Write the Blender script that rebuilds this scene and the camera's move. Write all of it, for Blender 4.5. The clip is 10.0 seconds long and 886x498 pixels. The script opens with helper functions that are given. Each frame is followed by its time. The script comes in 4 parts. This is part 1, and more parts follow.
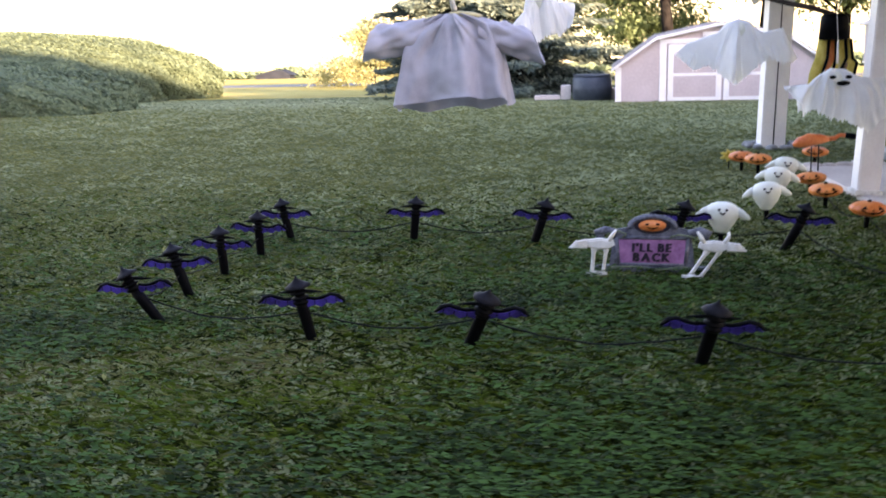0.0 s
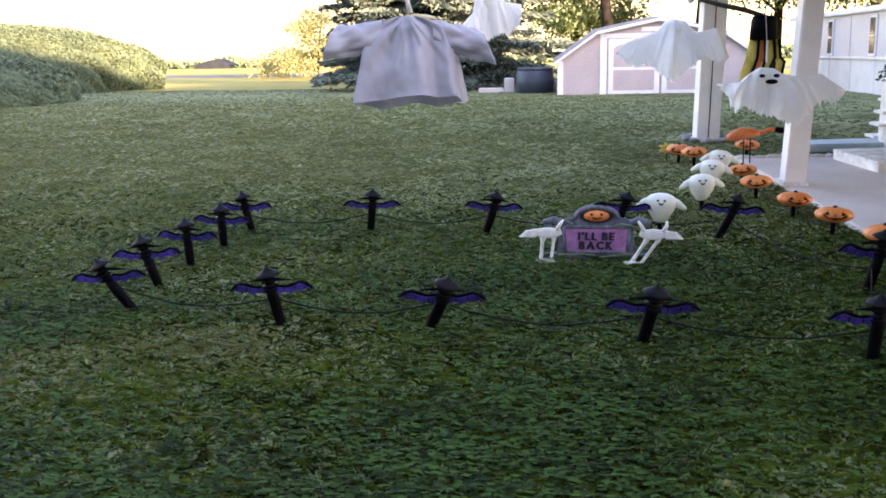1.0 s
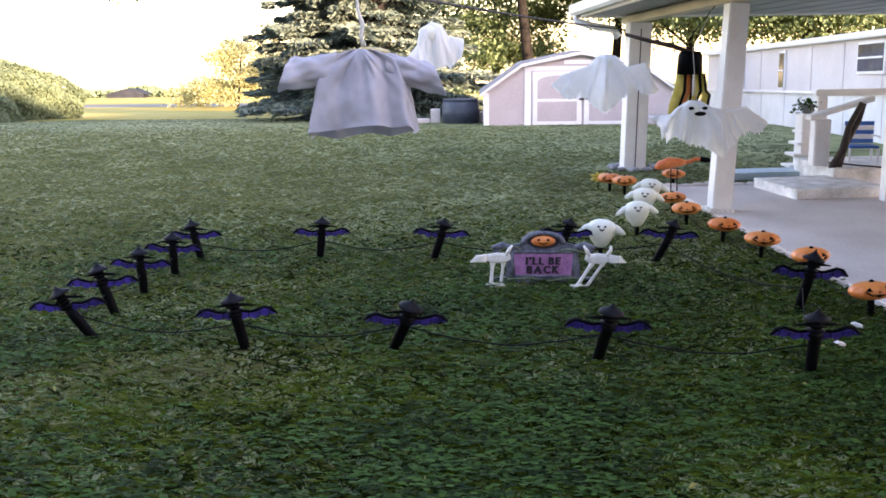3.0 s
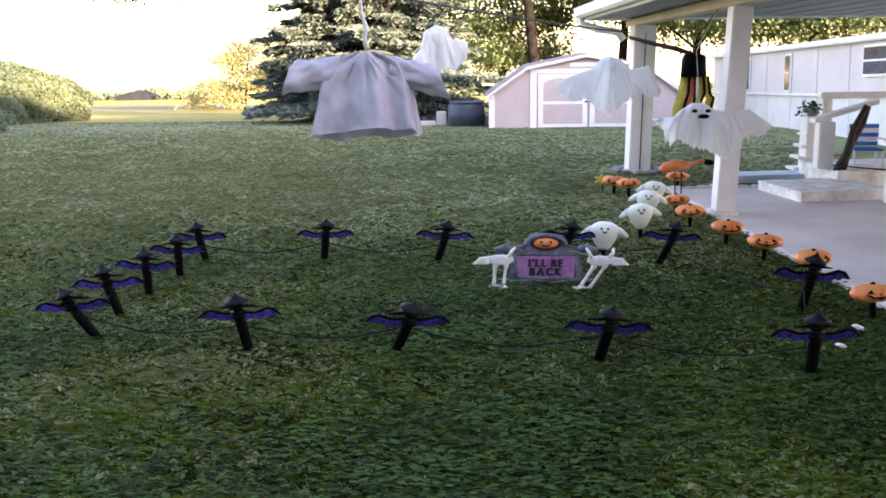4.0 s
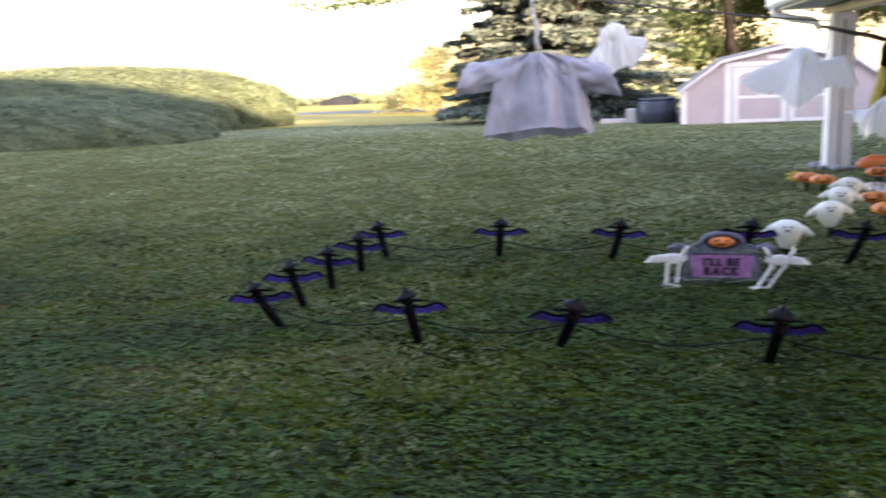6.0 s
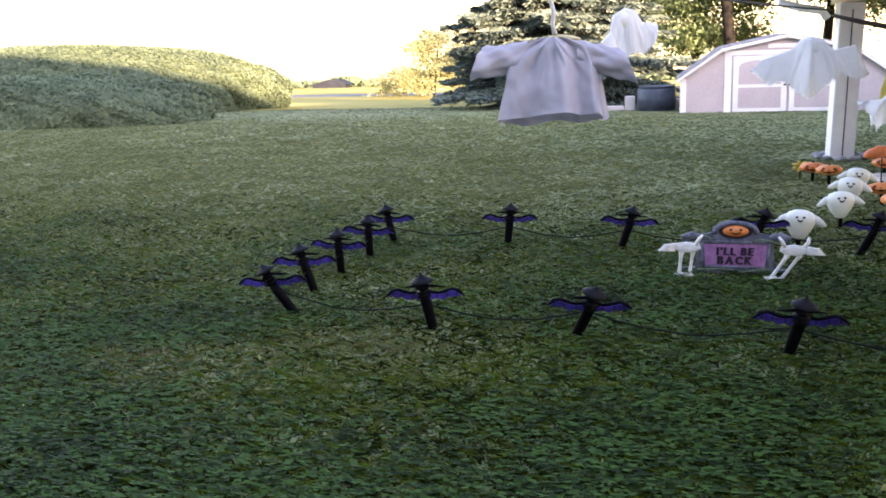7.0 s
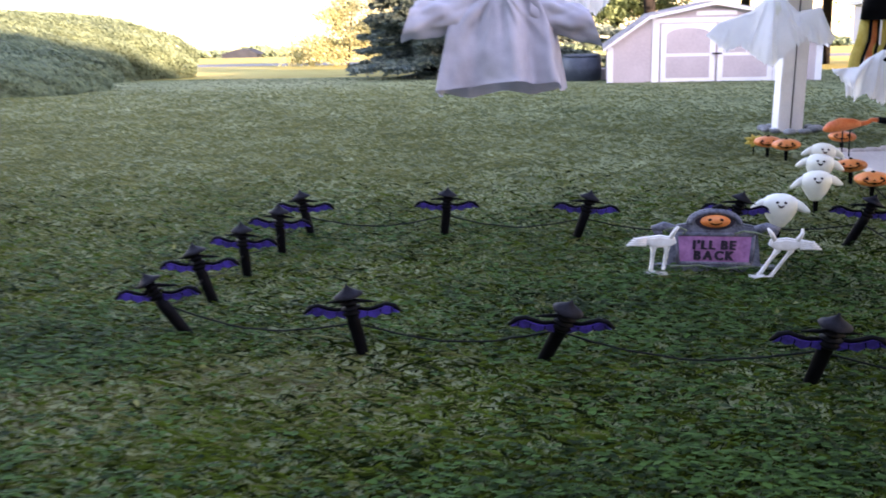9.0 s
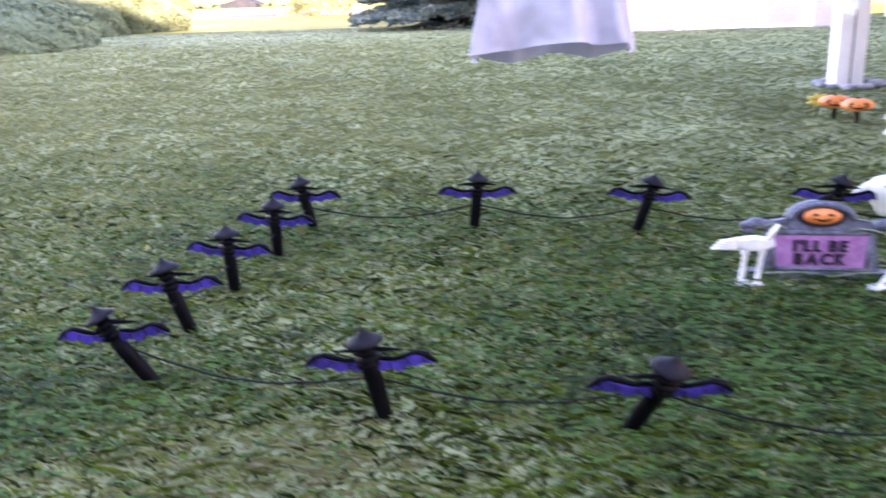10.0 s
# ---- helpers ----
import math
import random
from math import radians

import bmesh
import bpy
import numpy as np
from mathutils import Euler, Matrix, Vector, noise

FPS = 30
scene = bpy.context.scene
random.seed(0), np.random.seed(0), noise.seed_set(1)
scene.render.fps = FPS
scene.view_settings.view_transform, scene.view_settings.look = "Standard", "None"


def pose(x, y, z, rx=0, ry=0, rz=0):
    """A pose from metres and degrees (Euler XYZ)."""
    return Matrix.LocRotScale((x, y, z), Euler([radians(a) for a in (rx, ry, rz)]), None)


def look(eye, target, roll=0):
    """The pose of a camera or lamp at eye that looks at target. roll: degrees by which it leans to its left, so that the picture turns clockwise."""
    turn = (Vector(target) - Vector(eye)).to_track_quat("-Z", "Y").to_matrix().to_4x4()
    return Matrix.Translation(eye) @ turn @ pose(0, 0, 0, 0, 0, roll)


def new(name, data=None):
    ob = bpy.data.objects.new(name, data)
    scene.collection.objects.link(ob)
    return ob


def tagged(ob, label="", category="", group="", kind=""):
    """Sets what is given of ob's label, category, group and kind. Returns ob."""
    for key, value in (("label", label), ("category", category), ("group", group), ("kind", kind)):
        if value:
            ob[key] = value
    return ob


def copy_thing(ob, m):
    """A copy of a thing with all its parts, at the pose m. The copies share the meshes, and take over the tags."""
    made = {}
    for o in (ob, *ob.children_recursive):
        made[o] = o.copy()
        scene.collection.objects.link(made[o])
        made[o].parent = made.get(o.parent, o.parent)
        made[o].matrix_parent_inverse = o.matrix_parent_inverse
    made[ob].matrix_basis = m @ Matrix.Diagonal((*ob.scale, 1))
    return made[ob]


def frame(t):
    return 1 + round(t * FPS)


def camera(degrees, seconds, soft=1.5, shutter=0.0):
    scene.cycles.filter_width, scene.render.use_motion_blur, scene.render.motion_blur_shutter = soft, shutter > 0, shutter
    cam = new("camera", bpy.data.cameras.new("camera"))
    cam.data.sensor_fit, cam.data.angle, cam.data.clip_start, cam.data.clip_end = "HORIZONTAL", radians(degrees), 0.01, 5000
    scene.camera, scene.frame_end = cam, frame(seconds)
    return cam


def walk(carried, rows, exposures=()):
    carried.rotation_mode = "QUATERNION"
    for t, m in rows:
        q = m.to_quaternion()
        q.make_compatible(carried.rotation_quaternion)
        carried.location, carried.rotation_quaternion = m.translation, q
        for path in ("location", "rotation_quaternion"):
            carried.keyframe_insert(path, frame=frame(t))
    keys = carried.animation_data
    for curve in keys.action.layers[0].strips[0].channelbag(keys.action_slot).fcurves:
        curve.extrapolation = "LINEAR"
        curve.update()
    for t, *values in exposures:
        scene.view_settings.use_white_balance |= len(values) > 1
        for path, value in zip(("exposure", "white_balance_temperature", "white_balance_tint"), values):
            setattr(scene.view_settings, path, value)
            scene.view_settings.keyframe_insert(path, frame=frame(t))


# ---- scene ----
cam = camera(50.0, 10.0, soft=1.7, shutter=0.35)

PATH = [
    (0, (0.704, -0.031, 1.825), (0.296, 1.875, 1.376), -1.8),
    (0.1, (0.578, 0.032, 1.808), (0.206, 1.941, 1.345), -2.3),
    (0.2, (0.49, 0.004, 1.832), (0.265, 1.934, 1.359), -1.1),
    (0.3, (0.472, -0.082, 1.893), (0.351, 1.858, 1.423), -0.7),
    (0.4, (0.452, -0.119, 1.934), (0.399, 1.827, 1.477), -0.4),
    (0.5, (0.369, -0.208, 1.96), (0.263, 1.736, 1.504), -0.8),
    (1, (0.67, -0.451, 1.914), (0.381, 1.471, 1.443), -1.4),
    (1.5, (0.015, -0.793, 1.995), (-0.106, 1.142, 1.506), -2.1),
    (2, (0.19, -0.825, 1.954), (-0.03, 1.117, 1.528), -1.6),
    (2.5, (0.533, -0.759, 1.956), (0.346, 1.19, 1.552), -0.5),
    (3, (0.424, -0.704, 1.936), (0.304, 1.249, 1.523), -0.8),
    (4.5, (0.468, -0.75, 1.941), (0.329, 1.206, 1.545), -0.8),
    (5, (0.403, -0.739, 1.943), (0.289, 1.221, 1.563), -0.8),
    (5.5, (0.447, -0.771, 1.953), (0.297, 1.182, 1.55), -1.2),
    (6, (0.666, -0.823, 1.943), (0.131, 1.063, 1.547), -2.9),
    (6.2, (0.614, -0.806, 1.92), (-0.013, 1.051, 1.522), -3.4),
    (7.3, (0.317, -0.797, 1.942), (-0.171, 1.09, 1.497), -1.7),
    (7.5, (0.147, -0.771, 1.92), (-0.364, 1.107, 1.458), -1.8),
    (8, (-0.107, -0.74, 1.906), (-0.638, 1.134, 1.452), -1.9),
    (8.5, (-0.28, -0.393, 1.886), (-0.671, 1.514, 1.428), -1.8),
    (9, (0.051, 0.472, 1.831), (-0.29, 2.381, 1.339), -1.6),
    (9.5, (0.016, 1.18, 1.771), (-0.17, 3.086, 1.194), -0.7),
    (10, (-0.357, 1.812, 1.806), (-0.705, 3.691, 1.213), -2.4),
]
walk(cam, [(t, look(eye, target, roll)) for t, eye, target, roll in PATH],
     [(0, 3.08, 7500, 37), (3, 3.13, 7450, 37), (6, 3.03, 7500, 37), (8.5, 3.33, 7250, 40), (9, 3.23, 7200, 42), (9.5, 3.67, 7050, 46), (10, 4.15, 7050, 50)])

# ---- light ----
world = bpy.data.worlds.new("sky")
scene.world = world
world.use_nodes = True
wn = world.node_tree
sky = wn.nodes.new("ShaderNodeTexSky")
sky.sky_type = "NISHITA"
sky.sun_disc = False
SUN_EL, SUN_AZ = 10.5, 140.0     # degrees; azimuth clockwise from +y
sky.sun_elevation, sky.sun_rotation = radians(SUN_EL), radians(SUN_AZ)
sky.air_density, sky.dust_density, sky.ozone_density = 1.0, 0.6, 1.5
wn.nodes["Background"].inputs["Strength"].default_value = 0.15
wn.links.new(sky.outputs["Color"], wn.nodes["Background"].inputs["Color"])

sun_data = bpy.data.lights.new("sun", "SUN")
sun_data.energy, sun_data.angle, sun_data.color = 4.2, radians(0.6), (1.0, 0.86, 0.60)
sun = new("sun", sun_data)
_a, _e = radians(SUN_AZ), radians(SUN_EL)
sun.matrix_world = look((60 * math.sin(_a), 60 * math.cos(_a), 30), (60 * math.sin(_a) - math.sin(_a) * math.cos(_e) * 10, 60 * math.cos(_a) - math.cos(_a) * math.cos(_e) * 10, 30 - 10 * math.sin(_e)))

# ---- materials ----


def material(name, dark, light, size=20.0, fine=6.0, rough=0.7, bump=0.2, metal=0.0, per_object=0.0, per_island=0.0, transmit=0.0, alpha_sheen=0.0, spec=0.5, dist=0.02):
    """Two tones mixed by coarse and fine noise, with relief; size in features a metre."""
    m = bpy.data.materials.new(name)
    m.use_nodes = True
    nt = m.node_tree
    b = nt.nodes["Principled BSDF"]
    geo = nt.nodes.new("ShaderNodeNewGeometry")
    n1 = nt.nodes.new("ShaderNodeTexNoise")
    n1.inputs["Scale"].default_value, n1.inputs["Detail"].default_value = size, 6
    n2 = nt.nodes.new("ShaderNodeTexNoise")
    n2.inputs["Scale"].default_value, n2.inputs["Detail"].default_value = size * fine, 3
    nt.links.new(geo.outputs["Position"], n1.inputs["Vector"])
    nt.links.new(geo.outputs["Position"], n2.inputs["Vector"])
    add = nt.nodes.new("ShaderNodeMath")
    add.operation = "MULTIPLY_ADD"
    nt.links.new(n2.outputs["Fac"], add.inputs[0])
    add.inputs[1].default_value = 0.5
    nt.links.new(n1.outputs["Fac"], add.inputs[2])
    ramp = nt.nodes.new("ShaderNodeMapRange")
    ramp.inputs["From Min"].default_value, ramp.inputs["From Max"].default_value = 0.55, 0.95
    last = add.outputs[0]
    if per_object or per_island:
        source = nt.nodes.new("ShaderNodeObjectInfo").outputs["Random"] if per_object else geo.outputs["Random Per Island"]
        shift = nt.nodes.new("ShaderNodeMath")
        shift.operation = "MULTIPLY_ADD"
        nt.links.new(source, shift.inputs[0])
        shift.inputs[1].default_value = (per_object or per_island) * 0.4
        nt.links.new(last, shift.inputs[2])
        minus = nt.nodes.new("ShaderNodeMath")
        minus.operation = "SUBTRACT"
        nt.links.new(shift.outputs[0], minus.inputs[0])
        minus.inputs[1].default_value = (per_object or per_island) * 0.2
        last = minus.outputs[0]
    nt.links.new(last, ramp.inputs["Value"])
    mix = nt.nodes.new("ShaderNodeMix")
    mix.data_type = "RGBA"
    mix.inputs["A"].default_value, mix.inputs["B"].default_value = (*dark, 1), (*light, 1)
    nt.links.new(ramp.outputs["Result"], mix.inputs["Factor"])
    nt.links.new(mix.outputs["Result"], b.inputs["Base Color"])
    b.inputs["Roughness"].default_value, b.inputs["Metallic"].default_value = rough, metal
    b.inputs["Specular IOR Level"].default_value = spec
    if bump:
        bp = nt.nodes.new("ShaderNodeBump")
        bp.inputs["Strength"].default_value, bp.inputs["Distance"].default_value = bump, dist
        nt.links.new(add.outputs[0], bp.inputs["Height"])
        nt.links.new(bp.outputs["Normal"], b.inputs["Normal"])
    if transmit:
        tr = nt.nodes.new("ShaderNodeBsdfTranslucent")
        nt.links.new(mix.outputs["Result"], tr.inputs["Color"])
        ms = nt.nodes.new("ShaderNodeMixShader")
        ms.inputs["Fac"].default_value = transmit
        out = nt.nodes["Material Output"]
        nt.links.new(b.outputs[0], ms.inputs[1])
        nt.links.new(tr.outputs[0], ms.inputs[2])
        nt.links.new(ms.outputs[0], out.inputs["Surface"])
    return m


def lawn_material():
    """Mown grass: broad light and dark patches, tufts, dry spots."""
    m = material("lawn_soil_grass", (0.106, 0.124, 0.055), (0.27, 0.292, 0.143), 1.1, 30.0, 0.9, 0.25, spec=0.1)
    return m


LAWN = lawn_material()
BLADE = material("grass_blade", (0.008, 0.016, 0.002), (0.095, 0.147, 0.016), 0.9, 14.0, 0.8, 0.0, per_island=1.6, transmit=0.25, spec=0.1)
# paler copy of the blade colour, with distance haze put into it
BLADE_HAZE = material("hazed_grass_blade", (0.114, 0.142, 0.075), (0.214, 0.252, 0.143), 0.5, 14.0, 0.85, 0.0, per_island=0.5, transmit=0.25, spec=0.1)
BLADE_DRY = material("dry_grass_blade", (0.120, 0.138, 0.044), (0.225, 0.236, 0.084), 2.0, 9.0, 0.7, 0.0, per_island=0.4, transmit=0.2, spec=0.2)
STRAW_GRASS = material("straw_grass_blade", (0.13, 0.11, 0.052), (0.235, 0.195, 0.10), 3.0, 9.0, 0.8, 0.0, per_island=1.0, transmit=0.2, spec=0.1)
CLOVER = material("clover_leaf", (0.007, 0.021, 0.003), (0.050, 0.116, 0.023), 1.4, 10.0, 0.75, 0.0, per_island=1.4, transmit=0.25, spec=0.12)
FIELD = material("dry_field", (0.25, 0.20, 0.040), (0.42, 0.345, 0.090), 0.08, 12.0, 0.9, 0.4, spec=0.1)
ROAD = material("road_asphalt", (0.075, 0.070, 0.068), (0.115, 0.108, 0.103), 2.0, 20.0, 0.85, 0.2)
HEDGE_CORE = material("hedge_shaded_core", (0.03, 0.045, 0.02), (0.06, 0.085, 0.035), 2.0, 6.0, 0.9, 0.5)
HEDGE = material("hedge_leaf", (0.095, 0.135, 0.080), (0.178, 0.232, 0.130), 1.2, 8.0, 0.7, 0.0, per_island=0.7, transmit=0.3, spec=0.3)
NEEDLE = material("spruce_needles", (0.050, 0.078, 0.071), (0.178, 0.220, 0.172), 0.7, 6.0, 0.7, 0.0, per_island=1.4, transmit=0.15, spec=0.12)
LEAF = material("tree_leaf", (0.055, 0.088, 0.040), (0.19, 0.255, 0.115), 0.5, 6.0, 0.6, 0.0, per_island=1.5, transmit=0.35, spec=0.3)
LEAF_GOLD = material("golden_leaf", (0.24, 0.235, 0.10), (0.52, 0.50, 0.25), 0.4, 6.0, 0.6, 0.0, per_island=1.5, transmit=0.35, spec=0.3)
# near black, so crown shade on trunks and spruce core is in the colour
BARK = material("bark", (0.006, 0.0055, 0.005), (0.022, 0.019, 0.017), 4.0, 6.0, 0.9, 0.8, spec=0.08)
CONCRETE = material("porch_concrete", (0.55, 0.48, 0.45), (0.73, 0.65, 0.61), 0.8, 30.0, 0.9, 0.25)
WHITE = material("white_paint", (0.80, 0.77, 0.77), (0.91, 0.885, 0.88), 3.0, 12.0, 0.5, 0.12)
WHITE_WORN = material("worn_white_paint", (0.52, 0.50, 0.47), (0.90, 0.885, 0.88), 5.0, 9.0, 0.65, 0.3)
CREAM = material("cream_beam_paint", (0.52, 0.45, 0.34), (0.68, 0.60, 0.46), 2.0, 12.0, 0.6, 0.15)
ROOF_METAL = material("grey_roof_pan", (0.20, 0.20, 0.22), (0.30, 0.30, 0.32), 2.0, 14.0, 0.45, 0.1, metal=0.3)
PINK = material("pale_pink_siding", (0.46, 0.39, 0.395), (0.56, 0.48, 0.485), 1.2, 14.0, 0.65, 0.12)
SHINGLE = material("grey_shingles", (0.20, 0.18, 0.17), (0.38, 0.35, 0.34), 4.0, 8.0, 0.9, 0.4)
TRAILER = material("offwhite_siding", (0.61, 0.55, 0.555), (0.73, 0.665, 0.67), 0.8, 18.0, 0.5, 0.1)
SKIRT = material("white_skirting", (0.66, 0.66, 0.68), (0.80, 0.80, 0.81), 1.5, 12.0, 0.5, 0.1)
GLASS_DARK = material("window_glass", (0.03, 0.035, 0.045), (0.06, 0.065, 0.08), 1.0, 4.0, 0.08, 0.0)
BLACK = material("black_plastic", (0.001, 0.001, 0.0013), (0.003, 0.003, 0.0045), 20.0, 6.0, 0.5, 0.1, spec=0.06)
BLACK_DULL = material("dull_black_cable", (0.003, 0.003, 0.003), (0.009, 0.009, 0.009), 30.0, 4.0, 0.7, 0.0, spec=0.15)
PURPLE = material("purple_wing_film", (0.02, 0.012, 0.10), (0.065, 0.04, 0.30), 14.0, 4.0, 0.35, 0.1, per_object=0.6)
DUSTY = material("dusty_dark_hat", (0.003, 0.003, 0.005), (0.014, 0.014, 0.020), 18.0, 5.0, 0.6, 0.1, spec=0.12)
CORAL = material("coral_plastic", (0.72, 0.13, 0.03), (0.90, 0.26, 0.08), 9.0, 5.0, 0.4, 0.05)
ORANGE = material("orange_pumpkin_plastic", (0.74, 0.17, 0.035), (0.92, 0.30, 0.08), 9.0, 5.0, 0.38, 0.06, per_object=0.5)
GHOST_WHITE = material("white_ghost_plastic", (0.84, 0.85, 0.76), (0.92, 0.925, 0.84), 8.0, 4.0, 0.4, 0.03)
BONE = material("bone_white_plastic", (0.76, 0.73, 0.68), (0.90, 0.88, 0.84), 25.0, 4.0, 0.5, 0.1)
SHEET = material("sheer_white_cloth", (0.87, 0.865, 0.865), (0.94, 0.935, 0.93), 6.0, 30.0, 0.85, 0.1, transmit=0.45, spec=0.1)
GOWN = material("lilac_grey_cloth", (0.39, 0.38, 0.425), (0.50, 0.49, 0.535), 5.0, 40.0, 0.9, 0.12, transmit=0.12, spec=0.1)
STONE = material("tomb_grey_foam", (0.045, 0.05, 0.07), (0.17, 0.175, 0.22), 16.0, 4.0, 0.6, 0.3)
PANEL = material("tomb_mauve_panel", (0.28, 0.10, 0.24), (0.46, 0.20, 0.39), 10.0, 4.0, 0.55, 0.1)
INK = material("dark_violet_ink", (0.008, 0.002, 0.012), (0.02, 0.006, 0.028), 20.0, 4.0, 0.5, 0.0)
VINE = material("vine_green", (0.09, 0.12, 0.07), (0.22, 0.26, 0.15), 20.0, 4.0, 0.6, 0.1)
YELLOW = material("yellow_cloth", (0.66, 0.50, 0.08), (0.88, 0.72, 0.20), 9.0, 5.0, 0.7, 0.1, transmit=0.2)
STRAW = material("straw_disc", (0.45, 0.36, 0.16), (0.62, 0.53, 0.28), 12.0, 5.0, 0.8, 0.2)
ROPE = material("pale_rope", (0.55, 0.52, 0.46), (0.74, 0.71, 0.64), 30.0, 5.0, 0.9, 0.3)
LINE = material("weathered_grey_line", (0.045, 0.04, 0.04), (0.10, 0.09, 0.09), 25.0, 5.0, 0.9, 0.3, spec=0.2)
ROCK = material("edging_rock", (0.16, 0.16, 0.165), (0.34, 0.34, 0.35), 6.0, 6.0, 0.9, 0.6, per_object=1.0)
DRUM = material("blue_grey_plastic", (0.03, 0.04, 0.06), (0.06, 0.075, 0.10), 4.0, 6.0, 0.5, 0.1)
BLUE_FOAM = material("pale_blue_foam", (0.40, 0.55, 0.64), (0.60, 0.70, 0.76), 5.0, 6.0, 0.7, 0.2)
BLUE = material("blue_canvas", (0.01, 0.09, 0.36), (0.03, 0.17, 0.55), 6.0, 8.0, 0.7, 0.1)
WOOD_DARK = material("dark_branch", (0.018, 0.012, 0.009), (0.06, 0.04, 0.03), 12.0, 5.0, 0.85, 0.5)
FAR_ROOF = material("weathered_slate", (0.012, 0.015, 0.021), (0.025, 0.029, 0.037), 0.4, 6.0, 0.8, 0.2, spec=0.1)
SHADE_BLOCK = material("shade_block_wall", (0.30, 0.28, 0.26), (0.42, 0.40, 0.37), 1.0, 10.0, 0.8, 0.2)

# ---- mesh helpers ----


def raw(name, verts, faces, mats, smooth=True):
    me = bpy.data.meshes.new(name)
    me.from_pydata([tuple(map(float, v)) for v in verts], [], [tuple(map(int, f)) for f in faces])
    for m in mats if isinstance(mats, (list, tuple)) else [mats]:
        me.materials.append(m)
    if smooth:
        me.polygons.foreach_set("use_smooth", [True] * len(me.polygons))
    return me


def big(name, verts, quads, mat, smooth=False):
    """A mesh from numpy arrays: verts (n,3), faces (m,k)."""
    me = bpy.data.meshes.new(name)
    n, (m, k) = len(verts), quads.shape
    me.vertices.add(n)
    me.vertices.foreach_set("co", np.ascontiguousarray(verts, dtype=np.float32).ravel())
    me.loops.add(m * k)
    me.loops.foreach_set("vertex_index", np.ascontiguousarray(quads, dtype=np.int32).ravel())
    me.polygons.add(m)
    me.polygons.foreach_set("loop_start", np.arange(0, m * k, k, dtype=np.int32))
    me.polygons.foreach_set("use_smooth", np.full(m, smooth))
    me.update(calc_edges=True)
    me.validate()
    me.materials.append(mat)
    return me


def thing(name, label, category, m=None, data=None, group="", kind=""):
    ob = new(name, data)
    if m is not None:
        ob.matrix_world = m
    return tagged(ob, label, category, group, kind)


def part(name, me, parent, m=None, label=""):
    ob = new(name, me)
    ob.parent = parent
    if m is not None:
        ob.matrix_basis = m
    return tagged(ob, label)


def bm_mesh(name, bm, mat, smooth=False):
    me = bpy.data.meshes.new(name)
    bmesh.ops.recalc_face_normals(bm, faces=bm.faces)
    bm.to_mesh(me)
    bm.free()
    me.materials.append(mat)
    if smooth:
        me.polygons.foreach_set("use_smooth", [True] * len(me.polygons))
    return me


def box(name, x0, x1, y0, y1, z0, z1, mat, bevel=0.008):
    bm = bmesh.new()
    bmesh.ops.create_cube(bm, size=1, matrix=Matrix.Translation(((x0 + x1) / 2, (y0 + y1) / 2, (z0 + z1) / 2)) @ Matrix.Diagonal((x1 - x0, y1 - y0, z1 - z0, 1)))
    if bevel:
        bmesh.ops.bevel(bm, geom=bm.edges[:], offset=bevel, segments=2, affect="EDGES", clamp_overlap=True)
    return bm_mesh(name, bm, mat)


def tube(name, pts, radii, mat, sides=8, caps=True, flat=1.0):
    """A round rod along points; radii one or a list; flat squeezes it in y."""
    pts = [Vector(p) for p in pts]
    radii = radii if isinstance(radii, (list, tuple)) else [radii] * len(pts)
    verts, faces = [], []
    for i, p in enumerate(pts):
        d = (pts[min(i + 1, len(pts) - 1)] - pts[max(i - 1, 0)]).normalized()
        a = d.cross(Vector((0, 1, 0.001)) if abs(d.y) < 0.9 else Vector((1, 0, 0))).normalized()
        b = d.cross(a)
        for s in range(sides):
            w = 2 * math.pi * s / sides
            verts.append(p + radii[i] * (math.cos(w) * a + flat * math.sin(w) * b))
    for i in range(len(pts) - 1):
        for s in range(sides):
            t = (s + 1) % sides
            faces.append((i * sides + s, i * sides + t, (i + 1) * sides + t, (i + 1) * sides + s))
    if caps:
        faces.append(tuple(range(sides))[::-1])
        faces.append(tuple(range((len(pts) - 1) * sides, len(pts) * sides)))
    return raw(name, verts, faces, mat)


def lathe(name, rings, mat, sides=20, squash=1.0, ribs=0, rib=0.0):
    """A turned body: rings of (radius, z); ribs pinch it in as on a pumpkin."""
    verts, faces = [], []
    for r, z in rings:
        for s in range(sides):
            w = 2 * math.pi * s / sides
            q = r * (1 - rib * abs(math.cos(ribs * w / 2)) ** 4) if ribs else r
            verts.append((q * math.cos(w), q * squash * math.sin(w), z))
    for i in range(len(rings) - 1):
        for s in range(sides):
            t = (s + 1) % sides
            faces.append((i * sides + s, i * sides + t, (i + 1) * sides + t, (i + 1) * sides + s))
    faces.append(tuple(range(sides))[::-1])
    faces.append(tuple(range((len(rings) - 1) * sides, len(rings) * sides)))
    return raw(name, verts, faces, mat)


def plate(name, outline, y0, y1, mat, bevel=0.0):
    """An outline in x, z given a thickness in y."""
    bm = bmesh.new()
    front = bm.faces.new([bm.verts.new((x, y0, z)) for x, z in outline])
    made = bmesh.ops.extrude_face_region(bm, geom=[front])
    bmesh.ops.translate(bm, vec=(0, y1 - y0, 0), verts=[v for v in made["geom"] if isinstance(v, bmesh.types.BMVert)])
    if bevel:
        bmesh.ops.bevel(bm, geom=[e for e in bm.edges if abs(e.verts[0].co.y - e.verts[1].co.y) < 1e-5], offset=bevel, segments=2, affect="EDGES", clamp_overlap=True)
    return bm_mesh(name, bm, mat)


